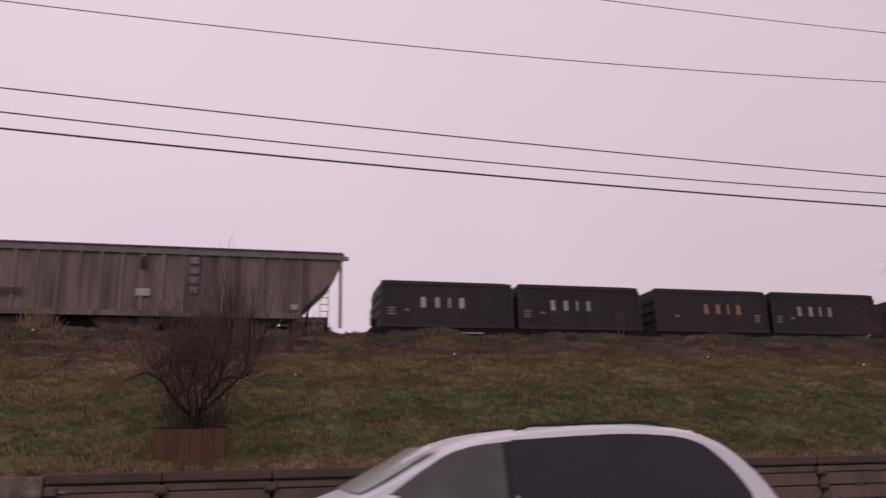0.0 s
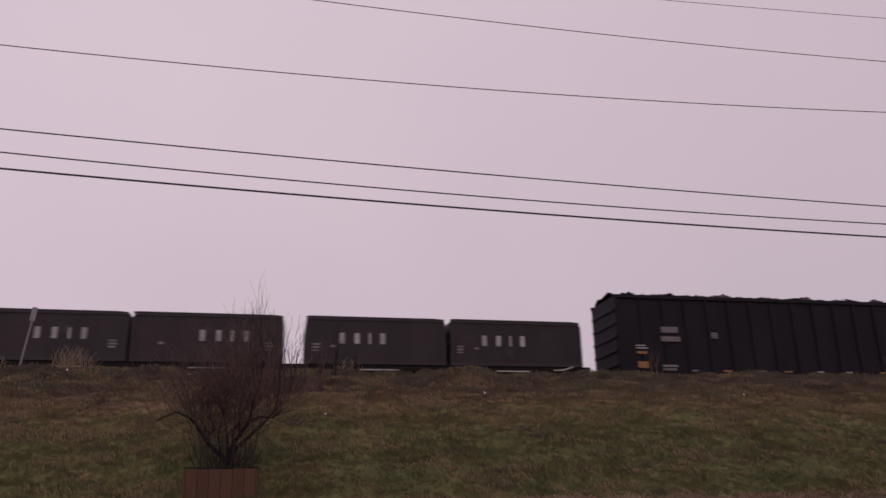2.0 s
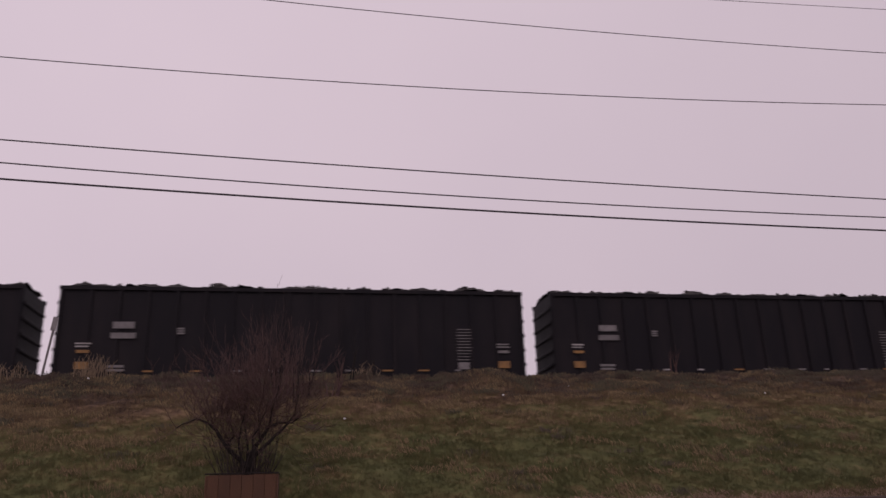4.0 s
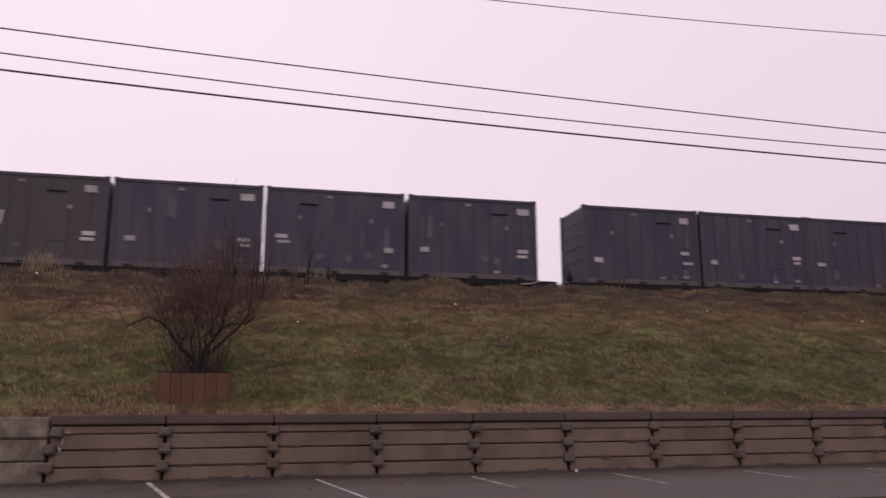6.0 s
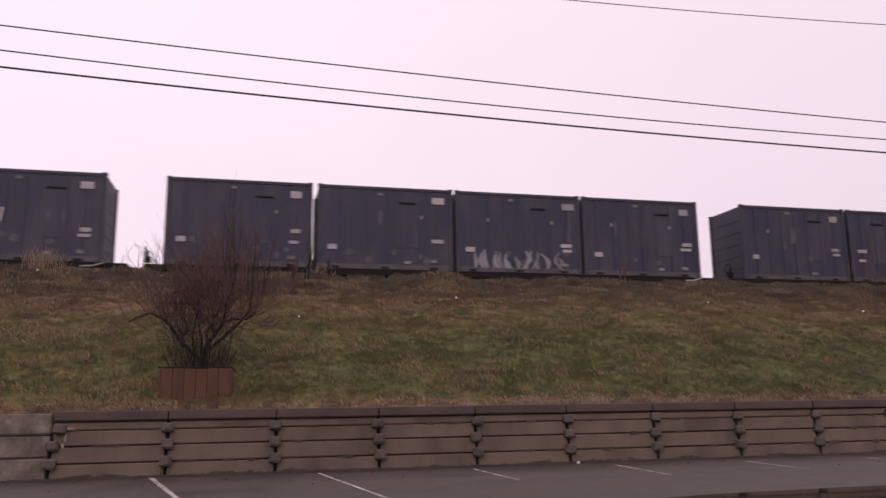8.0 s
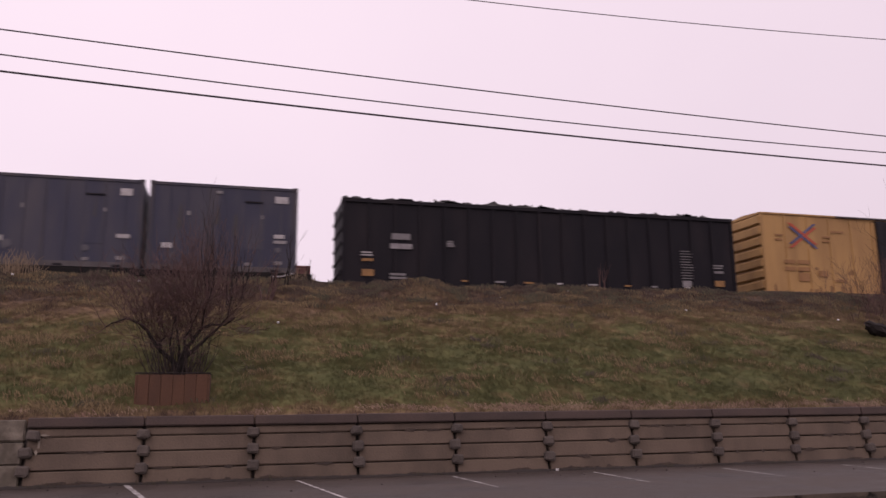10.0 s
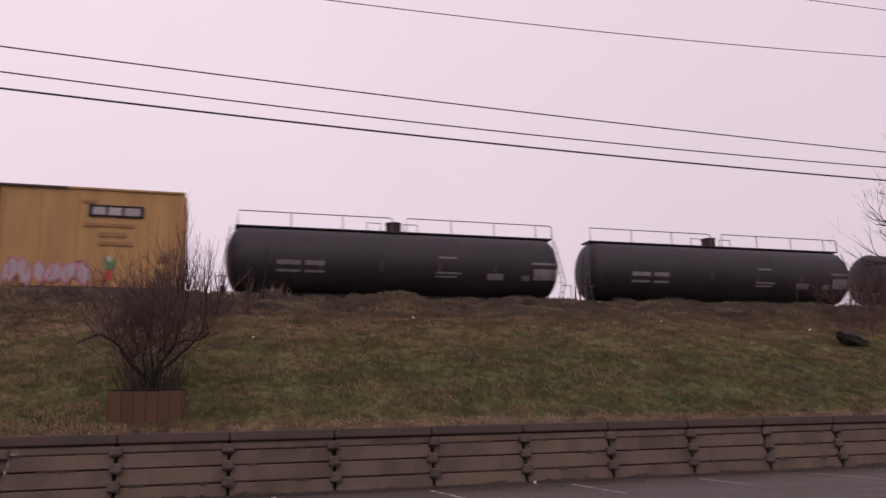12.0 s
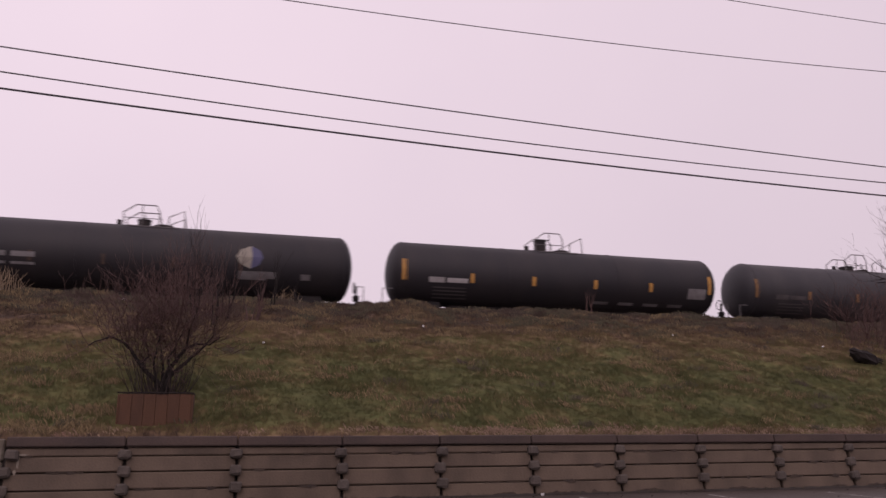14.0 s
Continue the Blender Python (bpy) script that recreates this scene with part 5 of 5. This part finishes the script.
            part("wheel_rim", tube(B(), [(x, sgn * 0.94, 0.33), (x, sgn * 0.975, 0.33)], 0.21, 20), CHROME, wheel)
    part("bumper", soft_box(B(), 4.3, 4.58, -0.9, 0.9, 0.35, 0.6, 0.05), WHITE_CAR, ob)
    return ob


VAN = make_van()


# ---- planter and bush ----
PX0, PX1, PY0, PY1, PZ0, PZ1 = -1.83, -0.46, 17.10, 18.05, 1.44, 2.055


def make_planter():
    ob = thing("planter_box", "rusty brown upright-board planter box standing on the grass bank", "planter", pose(PX0, PY0, PZ0))
    w, d, h = PX1 - PX0, PY1 - PY0, PZ1 - PZ0
    n = 6
    for i in range(n):
        for y in (0.0, d - 0.04):
            part("board", soft_box(B(), w * i / n + 0.002, w * (i + 1) / n - 0.002, y, y + 0.04, -0.15, h + random.uniform(-0.012, 0.012), 0.006), WOOD, ob)
    for i in range(5):
        for x in (-0.04, w):
            part("board", soft_box(B(), x, x + 0.04, d * i / 5 + 0.005, d * (i + 1) / 5 - 0.005, -0.15, h + random.uniform(-0.012, 0.012), 0.006), WOOD, ob)
    for y in (-0.012, d - 0.04):
        part("top_rim", soft_box(B(), -0.05, w + 0.05, y, y + 0.052, h + 0.013, h + 0.04, 0.006), BARK, ob, "dark worn rim")
    part("earth", box(B(), 0.01, w - 0.01, 0.05, d - 0.05, 0.1, h - 0.08), SOIL, ob)


make_planter()


def twig(bm, p, d, length, r, depth, rnd, rise=0.35, kids=3, spread=0.9):
    """A crooked tapering shoot that forks into finer ones."""
    pts, radii = [p.copy()], [r]
    steps = 5
    for i in range(steps):
        d = (d + Vector((rnd.uniform(-1, 1), rnd.uniform(-1, 1), rnd.uniform(-0.6, 1))) * 0.22 + Vector((0, 0, rise * 0.15))).normalized()
        p = p + d * (length / steps)
        pts.append(p.copy())
        radii.append(max(r * (1 - 0.8 * (i + 1) / steps), 0.003))
    tube(bm, pts, radii, 5 if r > 0.012 else 3, cap=False)
    if depth > 0:
        for _ in range(kids):
            i = rnd.randint(2, steps)
            q = (d + Vector((rnd.uniform(-1, 1), rnd.uniform(-1, 1), rnd.uniform(-0.5, 0.8))) * spread).normalized()
            twig(bm, pts[i], q, length * rnd.uniform(0.4, 0.68), max(radii[i] * 0.75, 0.004), depth - 1, rnd, rise, kids, spread)


def limb(bm, pts, r0, r1, rnd):
    """A crooked limb through given points, with small wobbles."""
    fine = []
    for (x0, y0, z0), (x1, y1, z1) in zip(pts, pts[1:]):
        for k in range(3):
            u = k / 3
            fine.append(Vector((x0 + (x1 - x0) * u, y0 + (y1 - y0) * u, z0 + (z1 - z0) * u)) + Vector([rnd.uniform(-0.015, 0.015) for _ in range(3)]))
    fine.append(Vector(pts[-1]))
    n = len(fine)
    tube(bm, fine, [r0 + (r1 - r0) * i / (n - 1) for i in range(n)], 7)
    return fine


def make_bush():
    ob = thing("bare_bush", "leafless tangled shrub with crooked stems growing in the planter", "bush", pose(-1.10, 17.6, 1.92))
    rnd = random.Random(11)
    # one short trunk that forks into crooked limbs
    stems = (((0.03, 0, 0), (0.02, 0, 0.3), (-0.18, 0, 0.5), (-0.46, -0.05, 0.78), (-0.66, -0.05, 1.06), (-0.81, -0.05, 1.22), (-1.07, -0.1, 1.32), (-1.45, -0.1, 1.12)),
             ((-0.35, -0.05, 0.66), (-0.38, 0.0, 0.82), (-0.28, 0.05, 0.95), (-0.42, 0.1, 1.4), (-0.5, 0.1, 1.75)),
             ((0.04, 0.02, 0.25), (0.07, 0.05, 0.57), (0.26, 0.08, 0.85), (0.43, 0.1, 1.11), (0.64, 0.1, 1.23), (0.92, 0.1, 1.2), (1.12, 0.1, 1.36)),
             ((0.06, 0, 0.2), (0.15, -0.05, 0.5), (0.5, -0.1, 0.85), (0.73, -0.1, 1.07), (0.97, -0.1, 1.37), (1.05, -0.1, 1.8)),
             ((0.0, -0.08, 0.0), (-0.1, -0.1, 0.45), (-0.18, -0.1, 0.85), (-0.1, -0.05, 1.3), (-0.25, 0, 1.7)),
             ((0.1, -0.08, 0.0), (0.16, -0.1, 0.5), (0.12, -0.1, 0.9), (0.28, -0.1, 1.25), (0.42, -0.1, 1.7)),
             ((0.02, 0.1, 0.0), (0.0, 0.2, 0.7), (-0.12, 0.35, 1.3), (-0.05, 0.4, 1.9)),
             ((0.26, 0.08, 0.85), (0.2, 0.1, 1.4), (0.3, 0.1, 1.95)),
             ((0.43, 0.1, 1.11), (0.5, 0.0, 1.5), (0.62, -0.1, 2.0)))
    thick = (0.066, 0.028, 0.058, 0.052, 0.034, 0.034, 0.028, 0.026, 0.026)
    shoots = B()
    for i, pts in enumerate(stems):
        bm = B()
        fine = limb(bm, pts, thick[i], 0.011, rnd)
        part("stem", bm, BARK, ob)
        first = 7 if i == 0 else 5 if i in (2, 3) else 1 if i in (1, 7, 8) else 5
        for k in range(first, len(fine)):
            for _ in range(3 if i in (0, 2, 3) else 4):
                d = Vector((rnd.uniform(-0.9, 0.9), rnd.uniform(-0.7, 0.7), rnd.uniform(-0.2, 1.2))).normalized()
                twig(shoots, fine[k], d, rnd.uniform(0.4, 1.1), 0.0075, 2, rnd, 0.0, 3, 0.9)
    tagged(part("twig_growth", shoots, TWIG, ob, "fine red-brown twigs"), kind="stuff")
    bm = B()
    for i in range(95):
        a = rnd.uniform(0, math.tau)
        q = rnd.uniform(0.15, 0.6)
        p = Vector((0.55 * q / 0.6 * math.cos(a), 0.3 * math.sin(a), -0.05))
        d = Vector((0.34 * math.cos(a) * q / 0.4, 0.25 * math.sin(a), 1.0)).normalized()
        twig(bm, p, d, rnd.uniform(0.6, 1.4), rnd.uniform(0.009, 0.015), 1, rnd, 0.2, 1, 0.4)
    tagged(part("sucker_growth", bm, SUCKER, ob, "thin upright grey-brown shoots"), kind="stuff")


make_bush()


def sapling(x, y, height, seed, lean=0.0, stems=3, spread=0.35, m=BARK):
    rnd = random.Random(seed)
    ob = thing("bare_sapling", "thin leafless sapling shoots on the upper bank", "sapling", pose(x, y, bank(x, y) - 0.05), "bare saplings")
    bm = B()
    for i in range(stems):
        d = Vector((lean + rnd.uniform(-spread, spread), rnd.uniform(-0.2, 0.2), 1.6)).normalized()
        twig(bm, Vector((rnd.uniform(-0.1, 0.1) * stems / 3, rnd.uniform(-0.1, 0.1), 0)), d, height * rnd.uniform(0.55, 1.0), 0.03, 2, rnd, 0.9, 3, 0.45)
    tagged(part("shoot_growth", bm, m, ob), kind="stuff")


sapling(-0.68, 24.4, 2.5, 3, 0.02, 6, 0.16)
sapling(-0.15, 24.0, 2.2, 4, 0.40)
sapling(-1.6, 25.4, 1.7, 8, -0.1, 10, 0.3, TWIG)
sapling(-1.0, 25.6, 2.0, 9, 0.0, 12, 0.3, TWIG)
sapling(-0.5, 25.0, 1.6, 28, 0.5, 12, 0.6, TWIG)
sapling(0.9, 25.0, 1.1, 29, 0.7, 7, 0.8, TWIG)
sapling(0.15, 25.2, 1.5, 15, 0.4)
sapling(1.75, 27.6, 1.35, 16, 0.5, 3)
sapling(2.5, 27.8, 0.6, 17, -0.3, 3)
sapling(14.1, 28.3, 0.75, 25, 0.0, 5, 0.5, TWIG)
sapling(1.3, 27.6, 0.7, 18, 0.1, 4)


def thicket(x, y, w, h, count, seed):
    """A low haze of fine arching red-brown twigs."""
    rnd = random.Random(seed)
    ob = thing("bramble_thicket", "low red-brown leafless thicket on the upper bank", "thicket", pose(x, y, bank(x, y) - 0.05), "thickets")
    bm = B()
    for i in range(count):
        p = Vector((rnd.gauss(0, w * 0.35), rnd.gauss(0, 0.5), 0))
        p.z = bank(x + p.x, y + p.y) - bank(x, y)
        d = Vector((rnd.uniform(-0.8, 0.8), rnd.uniform(-0.5, 0.3), rnd.uniform(0.4, 1.2))).normalized()
        twig(bm, p, d, h * rnd.uniform(0.5, 1.0), 0.010, 2, rnd, 0.0, 3, 0.8)
    tagged(part("twig_growth", bm, TWIG, ob), kind="stuff")


thicket(25.0, 24.8, 3.0, 2.0, 90, 19)
thicket(23.3, 23.6, 2.2, 1.0, 30, 20)


def make_tree():
    """The bare tree on the bank to the east, whose outer limbs hang over the turf."""
    ob = thing("bare_tree", "leafless crooked tree on the grass bank", "tree", pose(28.9, 24.5, bank(28.9, 24.5) - 0.1))
    rnd = random.Random(21)
    bm = B()
    tube(bm, [(0, 0, 0), (0.1, 0, 1.2), (-0.05, 0.1, 2.4), (0.1, 0, 3.6), (0.0, 0, 5.0)], (0.2, 0.17, 0.14, 0.11, 0.06), 9)
    part("trunk", bm, BARK, ob)
    for i in range(16):
        a = rnd.uniform(0, math.tau) if i > 6 else math.pi + rnd.uniform(-0.7, 0.7)
        z = rnd.uniform(1.0, 4.8)
        bm = B()
        twig(bm, Vector((0, 0, z)), Vector((math.cos(a), math.sin(a), rnd.uniform(-0.1, 0.8))).normalized(), rnd.uniform(2.0, 3.0), 0.085, 3, rnd, 0.12, 3, 0.8)
        tagged(part("limb_growth", bm, BARK, ob), kind="stuff")


make_tree()


def brush(x, y, w, h, count, seed, m, name, label):
    rnd = random.Random(seed)
    ob = thing(name, label, "weeds", pose(x, y, bank(x, y) - 0.03), "weed clumps")
    bm = B()
    for i in range(count):
        px, py = rnd.gauss(0, w * 0.4), rnd.gauss(0, 0.25)
        top = h * rnd.uniform(0.4, 1.0)
        tube(bm, [(px, py, 0), (px + rnd.uniform(-0.1, 0.1), py, top * 0.6), (px + rnd.uniform(-0.25, 0.25), py, top)], (0.011, 0.009, 0.004), 3, cap=False)
    tagged(part("stalk_growth", bm, m, ob), kind="stuff")


brush(-6.95, 28.2, 0.8, 0.95, 90, 1, STRAW, "dry_weeds", "tan dry weed stalks at the top of the bank")
brush(-9.8, 28.0, 0.9, 0.7, 70, 2, STRAW, "dry_weeds", "tan dry weed stalks at the top of the bank")
brush(2.2, 28.2, 0.6, 0.45, 30, 4, STRAW, "dry_weeds", "tan dry weed stalks at the top of the bank")


def make_post():
    ob = thing("marker_post", "leaning pale marker post with a small plate", "marker post", pose(-8.6, 28.3, bank(-8.6, 28.3) - 0.15, 0, 7, 0))
    part("post", box(B(), -0.03, 0.03, -0.03, 0.03, 0, 2.05), DIM_MARK, ob)
    part("plate", soft_box(B(), -0.09, 0.09, -0.05, -0.032, 1.72, 2.2, 0.006), DIM_MARK, ob)


make_post()


def make_log():
    """A short broken stump end: ragged, tilted, thicker below."""
    bm = B()
    rnd = random.Random(2)
    spine = [(-0.55, 0, 0.34), (-0.46, 0, 0.30), (-0.25, 0.02, 0.20), (0.0, 0.02, 0.10), (0.22, 0, 0.0), (0.36, 0, -0.06), (0.42, 0, -0.08)]
    tube(bm, spine, (0.05, 0.15, 0.20, 0.23, 0.26, 0.22, 0.10), 12)
    for v in bm.verts:
        v.co += Vector([rnd.uniform(-0.045, 0.045) for _ in range(3)])
    for i in range(9):
        a = rnd.uniform(0, math.tau)
        tube(bm, [(0.3, 0.15 * math.cos(a), 0.15 * math.sin(a)), (0.5 + rnd.uniform(0, 0.15), 0.2 * math.cos(a), 0.2 * math.sin(a) - 0.1)], (0.05, 0.012), 5)
    ob = part("rotten_log", bm, BARK)
    ob.matrix_world = pose(21.25, 22.0, bank(21.25, 22.0) + 0.1)
    tagged(ob, "short dark broken rotten log lying on the grass", "log")


make_log()


def litter(x, y, w):
    bm = soft_box(B(), -w * 0.7, w * 0.7, -0.03, 0.03, 0, 0.05, 0.012, 0.012)
    ob = part("litter", bm, LITTER)
    ob.matrix_world = pose(x, y, max(bank(x, y), -0.02) + 0.02, 0, 0, random.uniform(0, 90))
    tagged(ob, "small scrap of white litter on the grass bank" if y > 16.4 else "small scrap of white litter at the foot of the wall", "litter", "litter")


for x, y, w in ((12.2, 27.3, 0.07), (15.5, 24.6, 0.05), (21.0, 23.6, 0.05), (-6.9, 27.6, 0.08), (-3.1, 27.7, 0.07), (6.4, 24.8, 0.04), (6.72, 15.95, 0.035), (1.2, 22.4, 0.04), (9.0, 25.9, 0.04)):
    litter(x, y, w)


# ---- grass ----
def make_grass(name, label, count, x0, x1, y0, y1, hmin, hmax, width, seed):
    """Tufts of bent blades scattered over the bank."""
    rnd = random.Random(seed)
    verts, faces = [], []
    for _ in range(count):
        x, y = rnd.uniform(x0, x1), rnd.uniform(y0, y1)
        dense = noise.noise((x * 0.8, y * 0.8, 1.0))
        if dense < rnd.uniform(-1.0, -0.1):
            continue
        if PX0 - 0.1 < x < PX1 + 0.1 and PY0 - 0.1 < y < PY1 + 0.1:
            continue
        z = bank(x, y) - 0.01
        tall = 0.7 + 0.6 * max(dense, 0)
        for _b in range(5):
            a = rnd.uniform(-0.8, 0.8) + rnd.choice((0, math.pi))
            h = rnd.uniform(hmin, hmax) * tall
            bx, by = x + rnd.uniform(-0.06, 0.06), y + rnd.uniform(-0.06, 0.06)
            wx, wy = math.cos(a) * width, math.sin(a) * width
            lx, ly = rnd.uniform(-0.7, 0.7) * h, rnd.uniform(-0.3, 0.6) * h * 0.8
            i = len(verts)
            verts += [(bx - wx, by - wy, z), (bx + wx, by + wy, z), (bx + lx * 0.4 + wx * 0.8, by + ly * 0.4, z + h * 0.7), (bx + lx, by + ly, z + h)]
            # every blade turns its face down the slope, to the south
            faces += [(i, i + 1, i + 2), (i, i + 2, i + 3)] if wx > 0 else [(i, i + 2, i + 1), (i, i + 3, i + 2)]
    me = bpy.data.meshes.new(name)
    me.from_pydata(verts, [], faces)
    me.materials.append(BLADES)
    tagged(new(name, me), label, "grass", kind="stuff")


def make_clumps(name, label, material, count, where, size, seed, y0=16.6, y1=28.6, tall=1.0, count_each=70):
    """Matted clumps of bent blades, leaning along the slope."""
    rnd = random.Random(seed)
    verts, faces = [], []
    done = 0
    while done < count:
        x, y = rnd.uniform(-10, 32), rnd.uniform(y0, y1)
        if rnd.random() > where(x, y):
            continue
        done += 1
        r = size * rnd.uniform(0.5, 1.6)
        lean = rnd.uniform(-1, 1)
        for _ in range(int(count_each * rnd.uniform(0.6, 1.4))):
            px, py = x + rnd.gauss(0, r * 0.8), y + rnd.gauss(0, r * 0.35)
            z, h = bank(px, py) - 0.01, rnd.uniform(0.05, 0.17) * tall
            w = rnd.uniform(0.004, 0.007)
            tx = rnd.uniform(-1, 1) * 0.07 + lean * 0.05
            i = len(verts)
            verts += [(px - w, py, z), (px + w, py, z), (px + tx * 0.5 + w, py + 0.02, z + h * 0.8), (px + tx, py + 0.02, z + h)]
            faces += [(i, i + 1, i + 2), (i, i + 2, i + 3)]
    me = bpy.data.meshes.new(name)
    me.from_pydata(verts, [], faces)
    me.materials.append(material)
    tagged(new(name, me), label, "grass", kind="stuff")


def tan_patch(x, y):
    """Dead tufts gather in patches, more of them in the upper half and to the west."""
    here = smooth(-0.05, 0.45, noise.noise((x * 0.55, y * 0.8, 12.0)))
    return 0.05 + 0.9 * here * (0.35 + 0.65 * smooth(19, 24, y) * (1 - 0.5 * smooth(27, 28.5, y)) + 0.4 * (1 - smooth(-6, 3, x)))


make_clumps("dry_grass_clumps", "matted tan tufts of dead grass", DRY_TUFT, 1150, tan_patch, 0.20, 31, count_each=48)
make_clumps("dark_growth_clumps", "dark low wet weeds near the top of the bank", DARK_TUFT, 760, lambda x, y: 0.04 + 0.9 * smooth(23.5, 26.5, y), 0.24, 32)
make_clumps("pale_fringe", "pale dead grass lying along the top of the wall", PALE_STRAW, 340, lambda x, y: 0.15 + 0.85 * smooth(0, 8, x), 0.2, 33, 16.5, 16.8, 0.55, 45)
make_grass("grass", "short damp green and tan winter grass", 105000, -10, 34, 16.45, 29.0, 0.04, 0.12, 0.005, 1)
make_grass("tall_grass", "longer matted dry grass on the upper bank", 8000, -12, 36, 24.0, 27.8, 0.06, 0.18, 0.006, 2)


def base_weeds():
    """Dirt and a ragged fringe of dead weeds where the wall meets the asphalt."""
    rnd = random.Random(6)
    bm, prev = B(), None
    for i in range(300):
        x = -8 + i * 0.12
        y = 16.10 - 0.0072 * x
        w = 0.05 + 0.16 * max(noise.noise((x * 0.9, 4, 0)) + 0.35, 0) + rnd.uniform(0, 0.03)
        cur = (bm.verts.new((x, y - w, 0.004)), bm.verts.new((x, y + 0.02, 0.03 + rnd.uniform(0, 0.02))))
        if prev:
            bm.faces.new((prev[0], cur[0], cur[1], prev[1]))
        prev = cur
    tagged(part("dirt_strip", bm, SOIL), "dark dirt gathered along the foot of the wall", "dirt", kind="structure")
    verts, faces = [], []
    for i in range(1500):
        x = rnd.uniform(-8, 28)
        if noise.noise((x * 1.1, 1, 3)) < rnd.uniform(-0.3, 0.5):
            continue
        y, h = 16.06 - 0.0072 * x + rnd.uniform(-0.1, 0.03), rnd.uniform(0.03, 0.12)
        k = len(verts)
        verts += [(x - 0.012, y, 0), (x + 0.012, y, 0), (x + rnd.uniform(-0.06, 0.06), y - 0.02, h)]
        faces.append((k, k + 1, k + 2))
    me = bpy.data.meshes.new("wall_weeds")
    me.from_pydata(verts, [], faces)
    me.materials.append(DARK_TUFT)
    tagged(new("wall_weeds", me), "sparse dead weeds along the foot of the wall", "weeds", kind="stuff")


base_weeds()


def grit():
    """Loose stones and crumbs of dirt washed along the foot of the wall."""
    rnd = random.Random(14)
    bm = B()
    for i in range(80):
        x = rnd.uniform(-8, 26)
        y = 16.0 - 0.0072 * x - abs(rnd.gauss(0, 0.9))
        r = rnd.uniform(0.008, 0.02)
        m = Matrix.Translation((x, y, r * 0.4)) @ Euler((0, 0, rnd.uniform(0, 3))).to_matrix().to_4x4() @ Matrix.Diagonal((r * 1.5, r, r * 0.7, 1))
        bmesh.ops.create_icosphere(bm, subdivisions=1, radius=1.0, matrix=m)
    tagged(part("grit", bm, SOIL), "dark loose grit scattered on the asphalt", "grit", kind="stuff")


grit()


# ---- motion ----
def travelled(t):
    """Metres the train has gone since 7 s."""
    u = t - 7.0
    surge = 0.7 * smooth(2.2, 4.3, t) * (1 - smooth(5.0, 5.5, t))     # the train runs a little ahead for a while
    return 33.7 * (0.67790 * u + 0.000532 * u * u + 0.0000498 * u ** 3) + surge


TIMES = (0, 1, 2.2, 3.2, 4.3, 5, 5.5, 6.2, 7, 8, 9, 10, 11, 12, 13, 14)


def motions():
    for ob, s, z, y in MOVERS:
        walk(ob, [(t, pose(s - travelled(t), TRACK_Y + y, RAIL_Z + z)) for t in TIMES])
    walk(VAN, [(t, pose(VAN_X - 7.95 * t, VAN_Y, 0)) for t in (0, 2, 4, 8, 14)])


motions()
